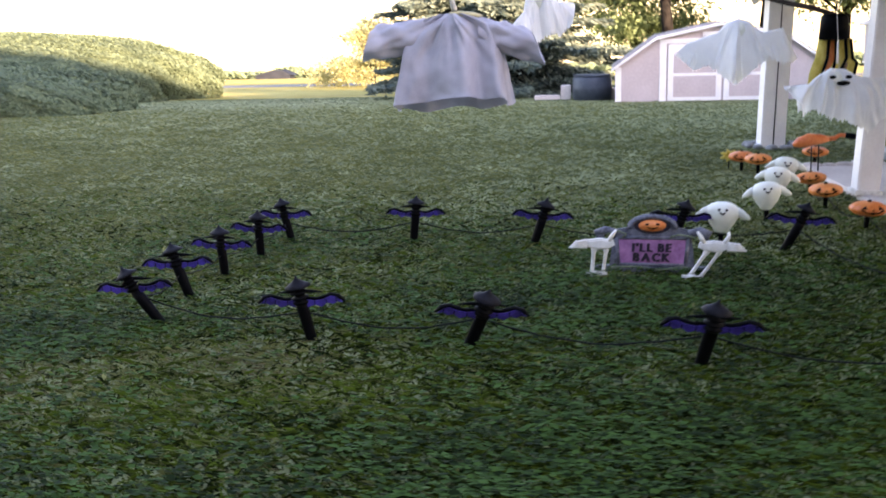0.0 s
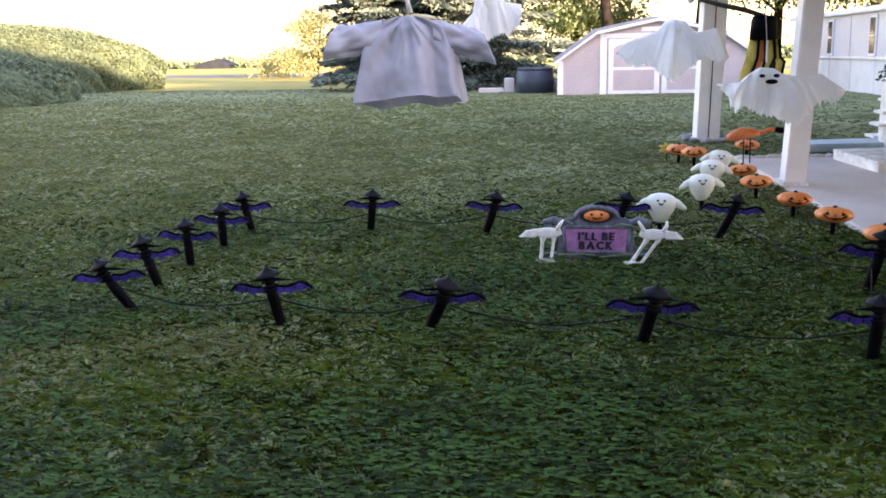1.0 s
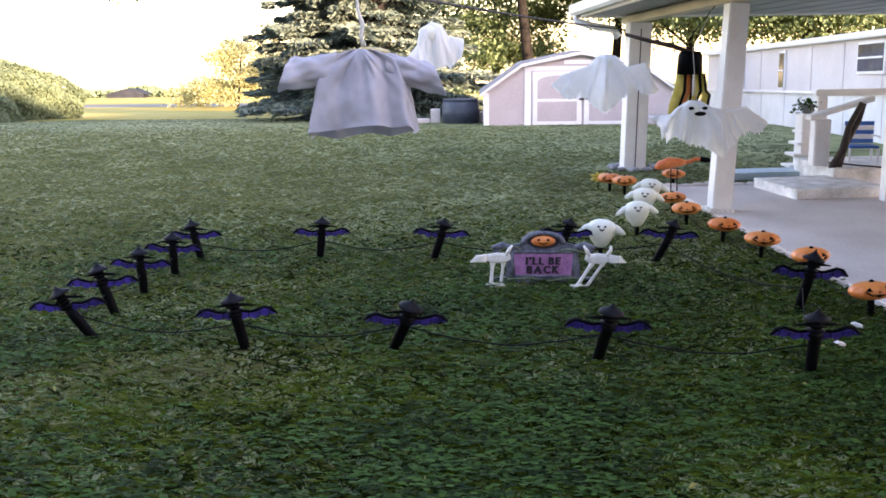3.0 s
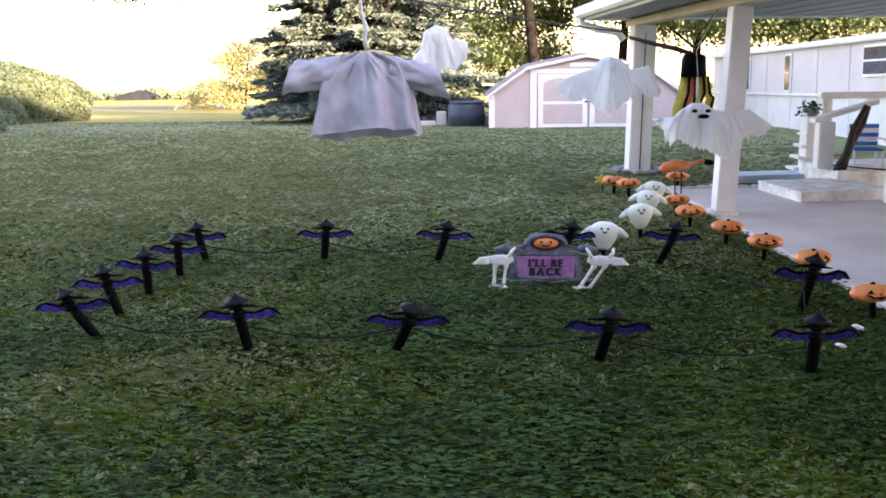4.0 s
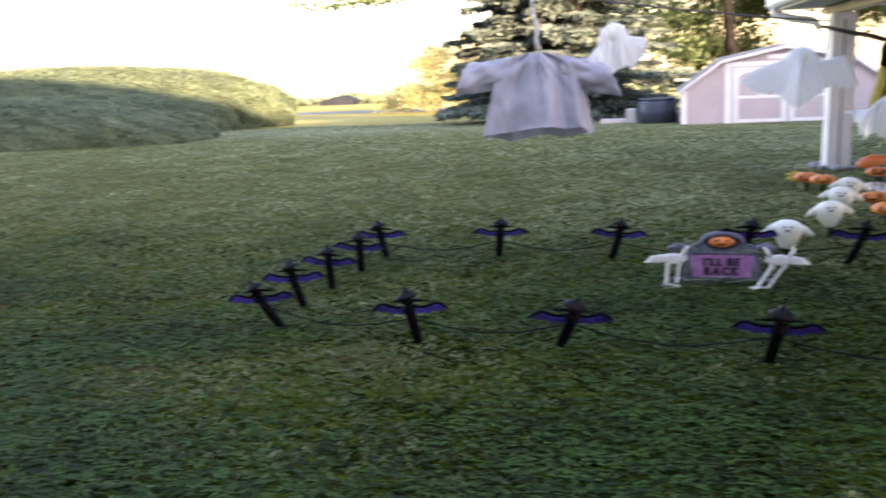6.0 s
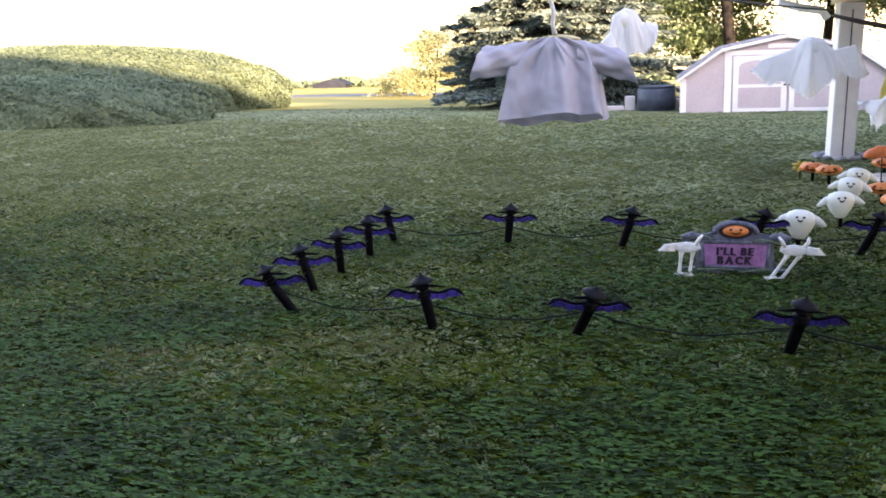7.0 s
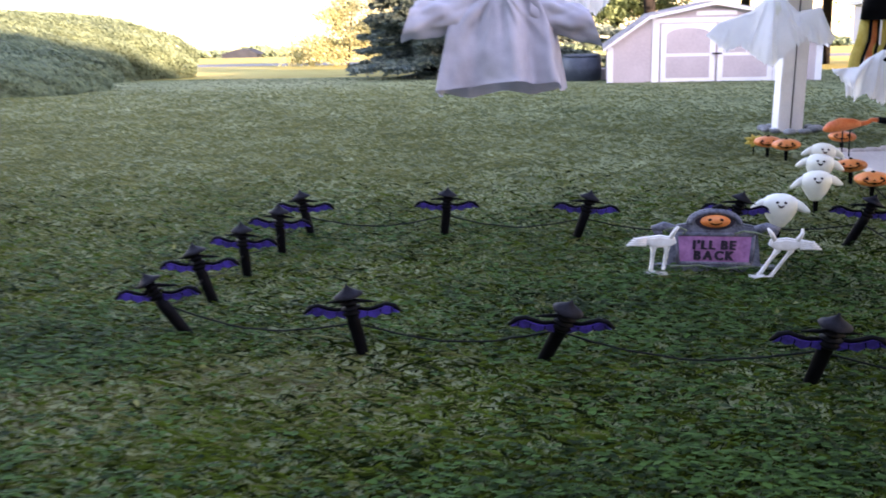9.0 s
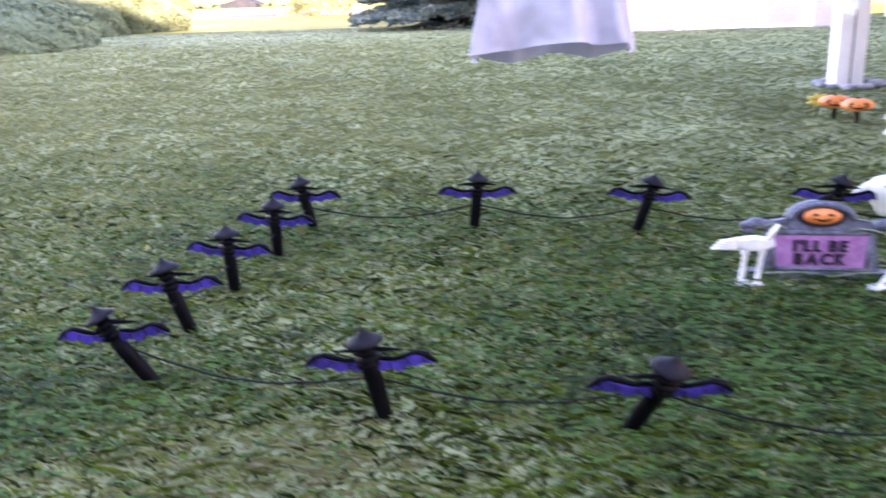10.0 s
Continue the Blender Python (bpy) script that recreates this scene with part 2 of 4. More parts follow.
def drape(name, top, bottom, depth, mat, nx=70, nz=26, folds=7, amp=0.03, seed=0, rag=0.0, lift=0.0, fan=0.0):
    """A hanging cloth, front and back, between two outlines in x, z; open at the hem. Creases fan out from the neck."""
    rnd = random.Random(seed)
    tx, tz = zip(*top)
    bx, bz = zip(*bottom)
    verts, faces = [], []
    phases = [(rnd.uniform(0, 6.3), rnd.uniform(0.7, 1.6)) for _ in range(3)]
    us = np.linspace(0, 1, nx)
    cols = [(u, -1) for u in us] + [(u, 1) for u in us[-2:0:-1]]
    for u, side in cols:
        x = tx[0] + (tx[-1] - tx[0]) * u
        zt = float(np.interp(x, tx, tz))
        xb = bx[0] + (bx[-1] - bx[0]) * u
        zb = float(np.interp(xb, bx, bz)) + (rag * (rnd.random() - 0.5))
        zb += lift * math.sin(math.pi * u) ** 3 if side < 0 else 0
        edge = math.sin(math.pi * min(max(u, 0), 1)) ** 0.45
        for j in range(nz):
            v = j / (nz - 1)
            fold = 0
            for p, f in phases:
                w = math.sin(folds * f * 6.283 * (u - 0.5) * (1 + 0.12 * v) + p + side * 0.8 + 0.15 * math.sin(3 * v + p))
                fold += (1 - abs(w)) * 1.6 - 0.6
            fold /= 3
            swell = 0.30 + 0.70 * math.sin(0.5 * math.pi * v) ** 0.8
            d = (depth * edge * swell + amp * fold * (0.25 + 0.75 * v) * edge) * (0.0 if j == 0 else 1.0)
            if fan:
                # creases run out from the neck along arms and skirt
                px, pz = x + (xb - x) * v, zt + (zb - zt) * v
                far, ang = math.hypot(px, pz), math.atan2(px, 0.06 - pz)
                fine = px * 0.6 + ang * 0.35
                crease = sum(g * (noise.noise((f * fine, 0.7 * far, 9.0 * seed + side)) * 1.6 + 0.35 - 1.4 * abs(noise.noise((f * fine + 5, 1.1 * far, seed + side)))) for f, g in ((3.4, 1.0), (8.0, 0.5)))
                d = 0 if j == 0 else max(d + fan * crease * min(1, far * 2.2) * edge, 0.04 * edge)
            hem = amp * 0.12 * math.sin(folds * 6.283 * u + phases[0][0]) * v * v
            wob = 0.3 * amp * math.sin(5 * v + 9 * u + phases[0][0])
            verts.append((x + (xb - x) * v + wob, side * d, zt + (zb - zt) * v + hem))
    n = len(cols)
    for i in range(n):
        k = (i + 1) % n
        for j in range(nz - 1):
            faces.append((i * nz + j, k * nz + j, k * nz + j + 1, i * nz + j + 1))
    return raw(name, verts, faces, mat)


def leaf_cloud(name, centres, size, mat, rng, stretch=1.6, up=None, face=None):
    """Small four-cornered leaves, one at each centre, turned every way (or along given ways)."""
    n = len(centres)
    a = rng.normal(size=(n, 3)) if up is None else up + 0.35 * rng.normal(size=(n, 3))
    a /= np.linalg.norm(a, axis=1, keepdims=True)
    b = np.cross(a, rng.normal(size=(n, 3)) if face is None else face + 0.45 * rng.normal(size=(n, 3)))
    b /= np.linalg.norm(b, axis=1, keepdims=True)
    s = (size * rng.uniform(0.6, 1.35, n))[:, None]
    c = np.cross(a, b) * 0.18 * s
    v = np.stack([centres - a * s * stretch / 2, centres + b * s / 2 + c, centres + a * s * stretch / 2, centres - b * s / 2 + c], 1).reshape(-1, 3)
    return big(name, v, np.arange(4 * n).reshape(n, 4), mat)


def lay(y):
    """The lie of the land: level lawn, then a long gentle fall."""
    d = np.maximum(0, np.asarray(y, float) - 19.0)
    return -0.044 * (d - 3 * (1 - np.exp(-d / 3.0)))


def lie(x, y):
    return float(lay(y))


# ---- ground ----


def grid_ground(name, xs, ys, mat, lift=0.0, rough=0.012):
    X, Y = np.meshgrid(xs, ys)
    Z = lay(Y) + lift
    near = (np.abs(X) < 14) & (Y < 20)
    bumps = np.array([noise.noise((x * 0.9, y * 0.9, 3)) if k else 0 for x, y, k in zip(X.ravel(), Y.ravel(), near.ravel())]).reshape(X.shape)
    Z = Z + rough * bumps
    n, m = len(ys), len(xs)
    i = (np.arange(n - 1)[:, None] * m + np.arange(m - 1)).ravel()
    return big(name, np.stack([X, Y, Z], -1).reshape(-1, 3), np.stack([i, i + 1, i + m + 1, i + m], 1), mat, True)


xs = np.unique(np.r_[np.linspace(-1500, -40, 12), np.linspace(-40, 40, 161), np.linspace(40, 1500, 12)])
ys = np.unique(np.r_[np.linspace(-200, -4, 12), np.linspace(-4, 60, 161), np.geomspace(60, 1600, 24)])
ground = thing("ground", "mown green lawn of mixed grass and clover", "lawn", data=grid_ground("ground", xs, ys, LAWN), kind="structure")
field = thing("field", "dry golden stubble field in low sun", "field",
              data=grid_ground("field", np.linspace(-400, 300, 60), np.unique(np.r_[np.linspace(35.0, 90, 14), np.geomspace(90, 1500, 20)]), FIELD, 0.012, 0), kind="structure")
road = thing("road", "grey country road beyond the field", "road", data=grid_ground("road", np.linspace(-400, 300, 30), np.linspace(72, 92, 6), ROAD, 0.03, 0), kind="structure")

rng = np.random.default_rng(7)

# ---- far planting ----


def hedge(x0, x1, y0, y1, h, leaves, seed, label):
    """A clipped rounded hedge: a dark lumpy core and a skin of small leaves."""
    r = np.random.default_rng(seed)
    cx, cy, a, b = (x0 + x1) / 2, (y0 + y1) / 2, (x1 - x0) / 2, (y1 - y0) / 2
    base = lie(cx, cy)
    th, ph = np.linspace(0, 2 * np.pi, 56, endpoint=False), np.linspace(0, np.pi / 2, 16)
    T, P = np.meshgrid(th, ph)

    def skin(t, p, k):
        ce, se = np.cos(p) ** 0.62, np.sin(p) ** 0.78
        lump = 1 + 0.035 * np.sin(5 * t + 3 * p + seed) + 0.018 * np.sin(11 * t - 7 * p) + 0.012 * np.sin(31 * t + 17 * p)
        ct, st = np.cos(t), np.sin(t)
        x = np.sign(ct) * np.abs(ct) ** 0.72 * a * ce * lump * k
        y = np.sign(st) * np.abs(st) ** 0.72 * b * ce * lump * k
        return np.stack([cx + x, cy + y, base - 0.15 + (h + 0.15) * se * (lump * 0.4 + 0.6) * k], -1)

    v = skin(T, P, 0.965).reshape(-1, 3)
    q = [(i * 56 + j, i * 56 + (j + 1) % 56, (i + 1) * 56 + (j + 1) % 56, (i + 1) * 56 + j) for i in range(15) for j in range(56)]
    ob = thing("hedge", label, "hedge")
    # core coloured dark to stand for shade between the leaves
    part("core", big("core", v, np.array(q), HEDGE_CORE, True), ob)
    t, p = r.uniform(0, 2 * np.pi, leaves), np.arcsin(r.uniform(0, 1, leaves) ** 0.9)
    keep = (np.sin(t) < 0.45) & (np.cos(t) > -0.62)
    pts = skin(t[keep], p[keep], 1.0) + r.normal(size=(keep.sum(), 3)) * 0.05
    rel = (pts - np.array([cx, cy, base])) / np.array([a, b, h])
    out = np.sign(rel) * np.abs(rel) ** 3 / np.array([a, b, h])
    out /= np.linalg.norm(out, axis=1, keepdims=True)
    along = np.cross(out, r.normal(size=out.shape))
    along /= np.linalg.norm(along, axis=1, keepdims=True)
    part("foliage", leaf_cloud("foliage", pts, 0.075, HEDGE, r, 1.6, along, out), ob)
    return ob


hedge(-32, -13.8, 20.8, 28.5, 1.42, 170000, 3, "broad clipped green hedge in shade")
hedge(-46, -17.0, 30.0, 42.0, 2.9, 210000, 5, "tall clipped hedge with its top in sunlight")


def limb_points(p0, p1, sag, r, n=6):
    p0, p1 = Vector(p0), Vector(p1)
    return [p0.lerp(p1, k / n) + Vector((r.uniform(-1, 1) * 0.04, r.uniform(-1, 1) * 0.04, math.sin(math.pi * k / n) * sag)) for k in range(n + 1)]


def spruce(x, y, h, w, seed, needles, label):
    r, g = random.Random(seed), np.random.default_rng(seed)
    base = lie(x, y)
    ob = thing("spruce", label, "tree", pose(x, y, base))
    part("trunk", tube("trunk", [(0, 0, -0.2), (0.03, 0, h * 0.4), (0, 0.02, h)], [0.3, 0.2, 0.03], BARK, 10), ob)
    # added dark cone for the shaded inside, then tiers of flat drooping boughs
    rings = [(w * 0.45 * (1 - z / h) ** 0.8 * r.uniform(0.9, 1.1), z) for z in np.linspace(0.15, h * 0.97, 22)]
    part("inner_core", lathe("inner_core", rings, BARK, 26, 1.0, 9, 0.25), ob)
    bits, ways = [], []
    tiers = int(h * 2.8)
    for i in range(tiers):
        z = 0.12 + (h - 0.3) * (i / tiers) ** 1.05
        reach = w * (1 - z / (h + 0.2)) ** 0.8 * r.uniform(0.88, 1.1)
        for k in range(14):
            a = r.uniform(0, 6.283)
            L = reach * r.uniform(0.68, 1.12)
            d = np.array([math.cos(a), math.sin(a), 0])
            side = np.array([-d[1], d[0], 0])
            n = int(needles / tiers / 14 * (0.3 + L / w))
            s = g.uniform(0.25, 1, n) ** 0.65
            spread = (1.08 - s)[:, None] * 0.50 * L * g.uniform(-1, 1, (n, 1))
            lift = r.uniform(-0.12, 0.12)
            drop = (lift - 0.17 * L * s ** 1.5 + 0.07 * L * s ** 4)[:, None] * np.array([0, 0, 1])
            hang = -np.abs(g.normal(size=(n, 1))) * 0.085 * np.array([0, 0, 1])
            bits.append(np.array([0, 0, z]) + d * (L * s)[:, None] + side * spread + drop + hang)
            ways.append(np.tile(d * 0.9 + np.array([0, 0, -0.25]), (n, 1)) + side * np.sign(spread) * 0.7)
    part("crown", leaf_cloud("crown", np.concatenate(bits), 0.085, NEEDLE, g, 3.4, np.concatenate(ways)), ob)
    return ob


spruce(-4.6, 34.8, 11.5, 5.3, 11, 170000, "large blue-green spruce with drooping branches")


def broadleaf(name, x, y, h, w, seed, leaves, mat, label, lean=0.0, bare=0.35, size=0.2, flat=0.8):
    """A tapered forked trunk, limbs, and a crown of many clumps with gaps."""
    r, g = random.Random(seed), np.random.default_rng(seed)
    base = lie(x, y)
    ob = thing(name, label, "tree", pose(x, y, base))
    fork = (lean * h * bare, 0, h * bare)
    verts = tube("trunk", [(0, 0, -0.3), (lean * h * bare * 0.4, 0, h * bare * 0.5), fork, (lean * h * 0.7, 0.2, h * 0.8)], [0.024 * h, 0.019 * h, 0.015 * h, 0.005 * h], BARK, 10)
    part("trunk", verts, ob)
    bits = []
    clumps = 44
    for k in range(clumps):
        a = r.uniform(0, 6.283)
        rad = w * math.sqrt(r.uniform(0.05, 1))
        z = h * (bare + 0.08) + (h * (0.95 - bare)) * r.random() * (1 - 0.45 * (rad / w) ** 2)
        c = Vector((lean * z + rad * math.cos(a), rad * math.sin(a) * flat, z))
        if k < 8:
            part("limb", tube("limb", limb_points(fork, c, 0.15, r), [0.0055 * h * (1 - 0.8 * q / 6) for q in range(7)], BARK, 6), ob)
        n = leaves // clumps
        q = g.normal(size=(n, 3)) * np.array([0.23, 0.23, 0.13]) * w * r.uniform(0.55, 1.1)
        bits.append(np.array(c) + q)
    part("crown", leaf_cloud("crown", np.concatenate(bits), size, mat, g), ob)
    return ob


broadleaf("maple", 1.9, 44, 13, 4.2, 21, 22000, LEAF, "tall tree with leaning dark trunk behind the shed", -0.10, 0.42, 0.125)
broadleaf("ash", 6.0, 47, 12, 4.0, 22, 34000, LEAF, "slim dark-trunked tree with thin yellowing crown", 0.04, 0.34, 0.125)
broadleaf("ash", 9.2, 45, 13, 4.6, 23, 54000, LEAF, "yellow-green tree behind the mobile home", 0.02, 0.22, 0.13)
broadleaf("ash", 13.0, 40, 12, 4.8, 24, 44000, LEAF, "broad yellow-green tree behind the mobile home", 0.0, 0.18, 0.13)
broadleaf("ash", 18.5, 38, 11, 4.6, 25, 34000, LEAF, "yellow-green tree at the end of the row", 0.0, 0.18, 0.13)
broadleaf("maple", 0.2, 50, 11, 3.6, 26, 24000, LEAF, "sunlit yellow-green tree behind the spruce", 0.0, 0.16, 0.13)
broadleaf("cottonwood", -17.2, 63, 4.9, 2.3, 27, 9000, LEAF_GOLD, "golden sunlit tree at the field edge", 0.12, 0.08, 0.11)
broadleaf("cottonwood", -20.6, 66, 2.3, 2.0, 29, 3500, LEAF_GOLD, "low golden sunlit tree at the field edge", -0.1, 0.0, 0.10)
broadleaf("cottonwood", -14.3, 66, 6.2, 2.6, 28, 11000, LEAF_GOLD, "taller golden sunlit tree at the field edge", 0.05, 0.08, 0.11)


def reaching_tree():
    """A tall tree behind the spruce, whose long thin limb hangs leafy tips out over the lawn's far end."""
    r, g = random.Random(61), np.random.default_rng(61)
    ob = thing("cottonwood", "tall tree behind the spruce with one long drooping limb", "tree", pose(-4.2, 41.5, lie(0, 41.5)))
    part("trunk", tube("trunk", [(0, 0, -0.3), (0.1, 0, 3.5), (0, 0, 7.5)], [0.4, 0.3, 0.12], BARK, 10), ob)
    path = [Vector(p) for p in ((0, 0, 5.0), (-3.2, -0.5, 5.75), (-6.2, -1.0, 5.7), (-9.5, -1.2, 5.55), (-13.4, -1.3, 5.4))]
    part("limb", tube("limb", path, [0.16, 0.09, 0.06, 0.04, 0.015], BARK, 7), ob)
    bits = []
    for k in range(34):
        f = r.uniform(1.4, 4.0)
        i = min(int(f), 3)
        p = path[i].lerp(path[i + 1], f - i)
        q = p + Vector((r.uniform(-0.7, 0.4), r.uniform(-0.5, 0.5), r.uniform(-0.35, 0.35)))
        part("twig", tube("twig", [p, p.lerp(q, 0.5) + Vector((0, 0, 0.06)), q], [0.02, 0.014, 0.006], BARK, 5), ob)
        bits.append(np.array(q) + g.normal(size=(42, 3)) * np.array([0.36, 0.3, 0.12]))
    part("crown", leaf_cloud("crown", np.concatenate(bits), 0.13, LEAF, g), ob)


reaching_tree()


def far_woods():
    g = np.random.default_rng(40)
    n = 42000
    x = g.uniform(-330, 150, n)
    top = 3.6 + 1.8 * np.sin(x * 0.05) + 1.3 * np.sin(x * 0.17 + 1) + 0.9 * np.sin(x * 0.43)
    y = 380 + g.normal(size=n) * 6
    z = lay(y) + g.random(n) ** 0.8 * np.maximum(top, 2.5)
    return leaf_cloud("woods", np.stack([x, y, z], 1), 1.4, HEDGE, g)


thing("far_woods", "hazy far line of trees along the fields", "woods", data=far_woods(), kind="stuff")

barn = thing("far_farmhouse", "small far farmhouse with dark roof across the field", "house", pose(-126, 320, lie(0, 320), 0, 0, 8))
part("wall", box("wall", -6.0, 6.0, -4, 4, 0, 1.3, FAR_ROOF, 0.02), barn)
part("roof", plate("roof", [(-7.2, 1.25), (7.2, 1.25), (3.4, 3.0), (-0.8, 3.0)], -4.5, 4.5, FAR_ROOF, 0.03), barn)

# ---- shed ----


def shed():
    w, d = 5.3, 2.2
    ob = thing("garden_shed", "pale pink barn-style shed with white trim and double doors", "shed", pose(-0.02, 25.95, -0.2, 0, 0, 1.2))
    prof = [(0, 0), (w, 0), (w, 0.93), (w - 1.03, 1.62), (w / 2, 1.93), (1.03, 1.62), (0, 0.93)]
    part("wall", plate("wall", prof, 0, d, PINK), ob)
    for k, (p, q) in enumerate([((-0.12, 0.86), (1.03, 1.66)), ((1.03, 1.66), (w / 2, 1.98)), ((w / 2, 1.98), (w - 1.03, 1.66)), ((w - 1.03, 1.66), (w + 0.12, 0.86))]):
        part("roof", plate("roof", [p, q, (q[0], q[1] + 0.06), (p[0], p[1] + 0.06)], -0.14, d + 0.1, SHINGLE, 0.006), ob)
        part("fascia", plate("fascia", [(p[0], p[1] - 0.05), (q[0], q[1] - 0.05), (q[0], q[1] + 0.03), (p[0], p[1] + 0.03)], -0.17, -0.145, WHITE, 0.004), ob)
    part("corner_trim", box("corner_trim", -0.02, 0.14, -0.03, 0.02, 0, 0.92, WHITE), ob)
    part("corner_trim", box("corner_trim", w - 0.14, w + 0.02, -0.03, 0.02, 0, 0.92, WHITE), ob)
    part("door_frame", box("door_frame", 1.12, 4.32, -0.035, 0.01, 1.50, 1.62, WHITE), ob)
    part("sign_board", box("sign_board", 2.2, 3.2, -0.03, 0.0, 1.67, 1.78, WHITE), ob)
    for a in (1.12, 4.14):
        part("door_frame", box("door_frame", a, a + 0.18, -0.035, 0.01, 0, 1.50, WHITE), ob)
    for k, a in enumerate((1.34, 2.76)):
        b = a + 1.36
        door = part("door", box("door", a, b, -0.05, -0.004, 0.02, 1.48, WHITE), ob)
        arch = [(a + 0.14, 0.74), (b - 0.14, 0.74), (b - 0.14, 1.2)] + [((a + b) / 2 + (0.54) * math.cos(math.pi * s / 12), 1.2 + 0.17 * math.sin(math.pi * s / 12)) for s in range(1, 12)] + [(a + 0.14, 1.2)]
        part("door_panel", plate("door_panel", arch, -0.060, -0.052, PINK), door)
        part("door_panel", box("door_panel", a + 0.14, b - 0.14, -0.060, -0.052, 0.12, 0.66, PINK, 0.003), door)
    part("latch", box("latch", 2.62, 2.86, -0.085, -0.055, 0.70, 0.74, BLACK, 0.006), ob)
    for k in range(1, 9):
        x = w * k / 9
        if not 1.1 < x < 4.35:
            part("seam", box("seam", x - 0.008, x + 0.008, -0.006, 0.0, 0.02, 0.9, PINK, 0), ob)


shed()

barrel = thing("water_barrel", "dark blue-grey plastic barrel beside the shed", "barrel", pose(-0.75, 28.0, lie(0, 28)))
part("body", lathe("body", [(0.50, 0), (0.55, 0.03), (0.56, 0.3), (0.57, 0.34), (0.56, 0.38), (0.55, 0.62), (0.50, 0.69), (0.1, 0.71)], DRUM, 28), barrel)
part("rim", lathe("rim", [(0.51, 0.685), (0.54, 0.69), (0.54, 0.72), (0.50, 0.725)], DRUM, 28), barrel)
for x, w, h in ((-2.1, 0.75, 0.13), (-1.55, 0.3, 0.42), (0.0, 0.5, 0.32)):
    thing("concrete_block", "pale concrete block lying on the grass", "block", pose(x, 28.6, lie(0, 28.6), 0, 0, 4), box("concrete_block", -w / 2, w / 2, -0.2, 0.2, 0, h, CONCRETE, 0.02), "blocks by the barrel")

# ---- mobile home ----


def mobile_home():
    L, h = 16.5, 2.07
    ob = thing("mobile_home", "long off-white mobile home with white skirting", "mobile home", pose(7.32, 31.8, -0.5, 0, -2.05, -87.9))
    part("wall", box("wall", 0, L, 0, 4.0, 0.96, h, TRAILER, 0.01), ob)
    part("skirting", box("skirting", 0.03, L - 0.03, 0.04, 3.9, 0, 0.955, SKIRT, 0.01), ob)
    part("roof", box("roof", -0.15, L + 0.15, -0.16, 4.2, h + 0.002, h + 0.13, WHITE, 0.02), ob)
    part("rain_rail", box("rain_rail", 0, L, -0.035, -0.002, 0.94, 1.00, WHITE, 0.006), ob)
    for k in range(1, 9):
        x = L * k / 8.6
        part("batten", box("batten", x - 0.012, x + 0.012, -0.014, -0.002, 1.005, h - 0.01, TRAILER, 0.002), ob)
        part("skirt_joint", box("skirt_joint", x - 0.01, x + 0.01, 0.028, 0.038, 0.02, 0.935, SKIRT, 0.002), ob)
    for x, w, z0, z1 in ((3.9, 0.34, 1.08, 1.93), (7.42, 0.36, 1.08, 1.93), (12.35, 1.2, 1.42, 1.95)):
        win = part("window", box("window", x - 0.06, x + w + 0.06, -0.05, -0.003, z0 - 0.06, z1 + 0.06, WHITE, 0.008), ob)
        part("pane", box("pane", x, x + w, -0.062, -0.052, z0, z1, GLASS_DARK, 0.002), win)
        part("mullion", box("mullion", x, x + w, -0.075, -0.064, (z0 + z1) / 2 - 0.02, (z0 + z1) / 2 + 0.02, WHITE, 0.003), win)


mobile_home()

# ---- porch ----
PORCH = pose(2.55, 14.7, 0, 0, 0, 5.7)
slab = thing("porch_slab", "weathered pale concrete porch slab", "porch floor", PORCH, box("porch_slab", -0.12, 8, -13, -2.4, -0.1, 0.05, CONCRETE, 0.015), kind="structure")


def porch_post(x, y, w, z0, top, label):
    ob = thing("porch_post", label, "post", PORCH @ pose(x, y, z0, 0, 2.4 if w < 0.3 else 1.1, 0), group="porch posts")
    part("shaft", box("shaft", -w / 2, w / 2, -w / 2, w / 2, 0, top - z0, WHITE, 0.012), ob)
    if w > 0.3:
        # raised dark strip that stands for a thin wire
        part("groove", box("groove", -0.007, 0.007, -w / 2 - 0.006, -w / 2 + 0.002, 0.02, top - z0 - 0.1, DUSTY, 0), ob)
    part("foot", box("foot", -w / 2 - 0.025, w / 2 + 0.025, -w / 2 - 0.025, w / 2 + 0.025, 0, 0.05, WHITE_WORN, 0.006), ob)


porch_post(0.0, 0.0, 0.345, -0.03, 2.29, "white square porch post with a thin dark wire")
# unseen post, added to carry the lengthened roof
porch_post(0.0, -8.8, 0.225, 0.05, 2.465, "white square porch post added at the unseen near end")
porch_post(-0.035, -4.4, 0.225, 0.05, 2.385, "white square porch post at the slab edge")


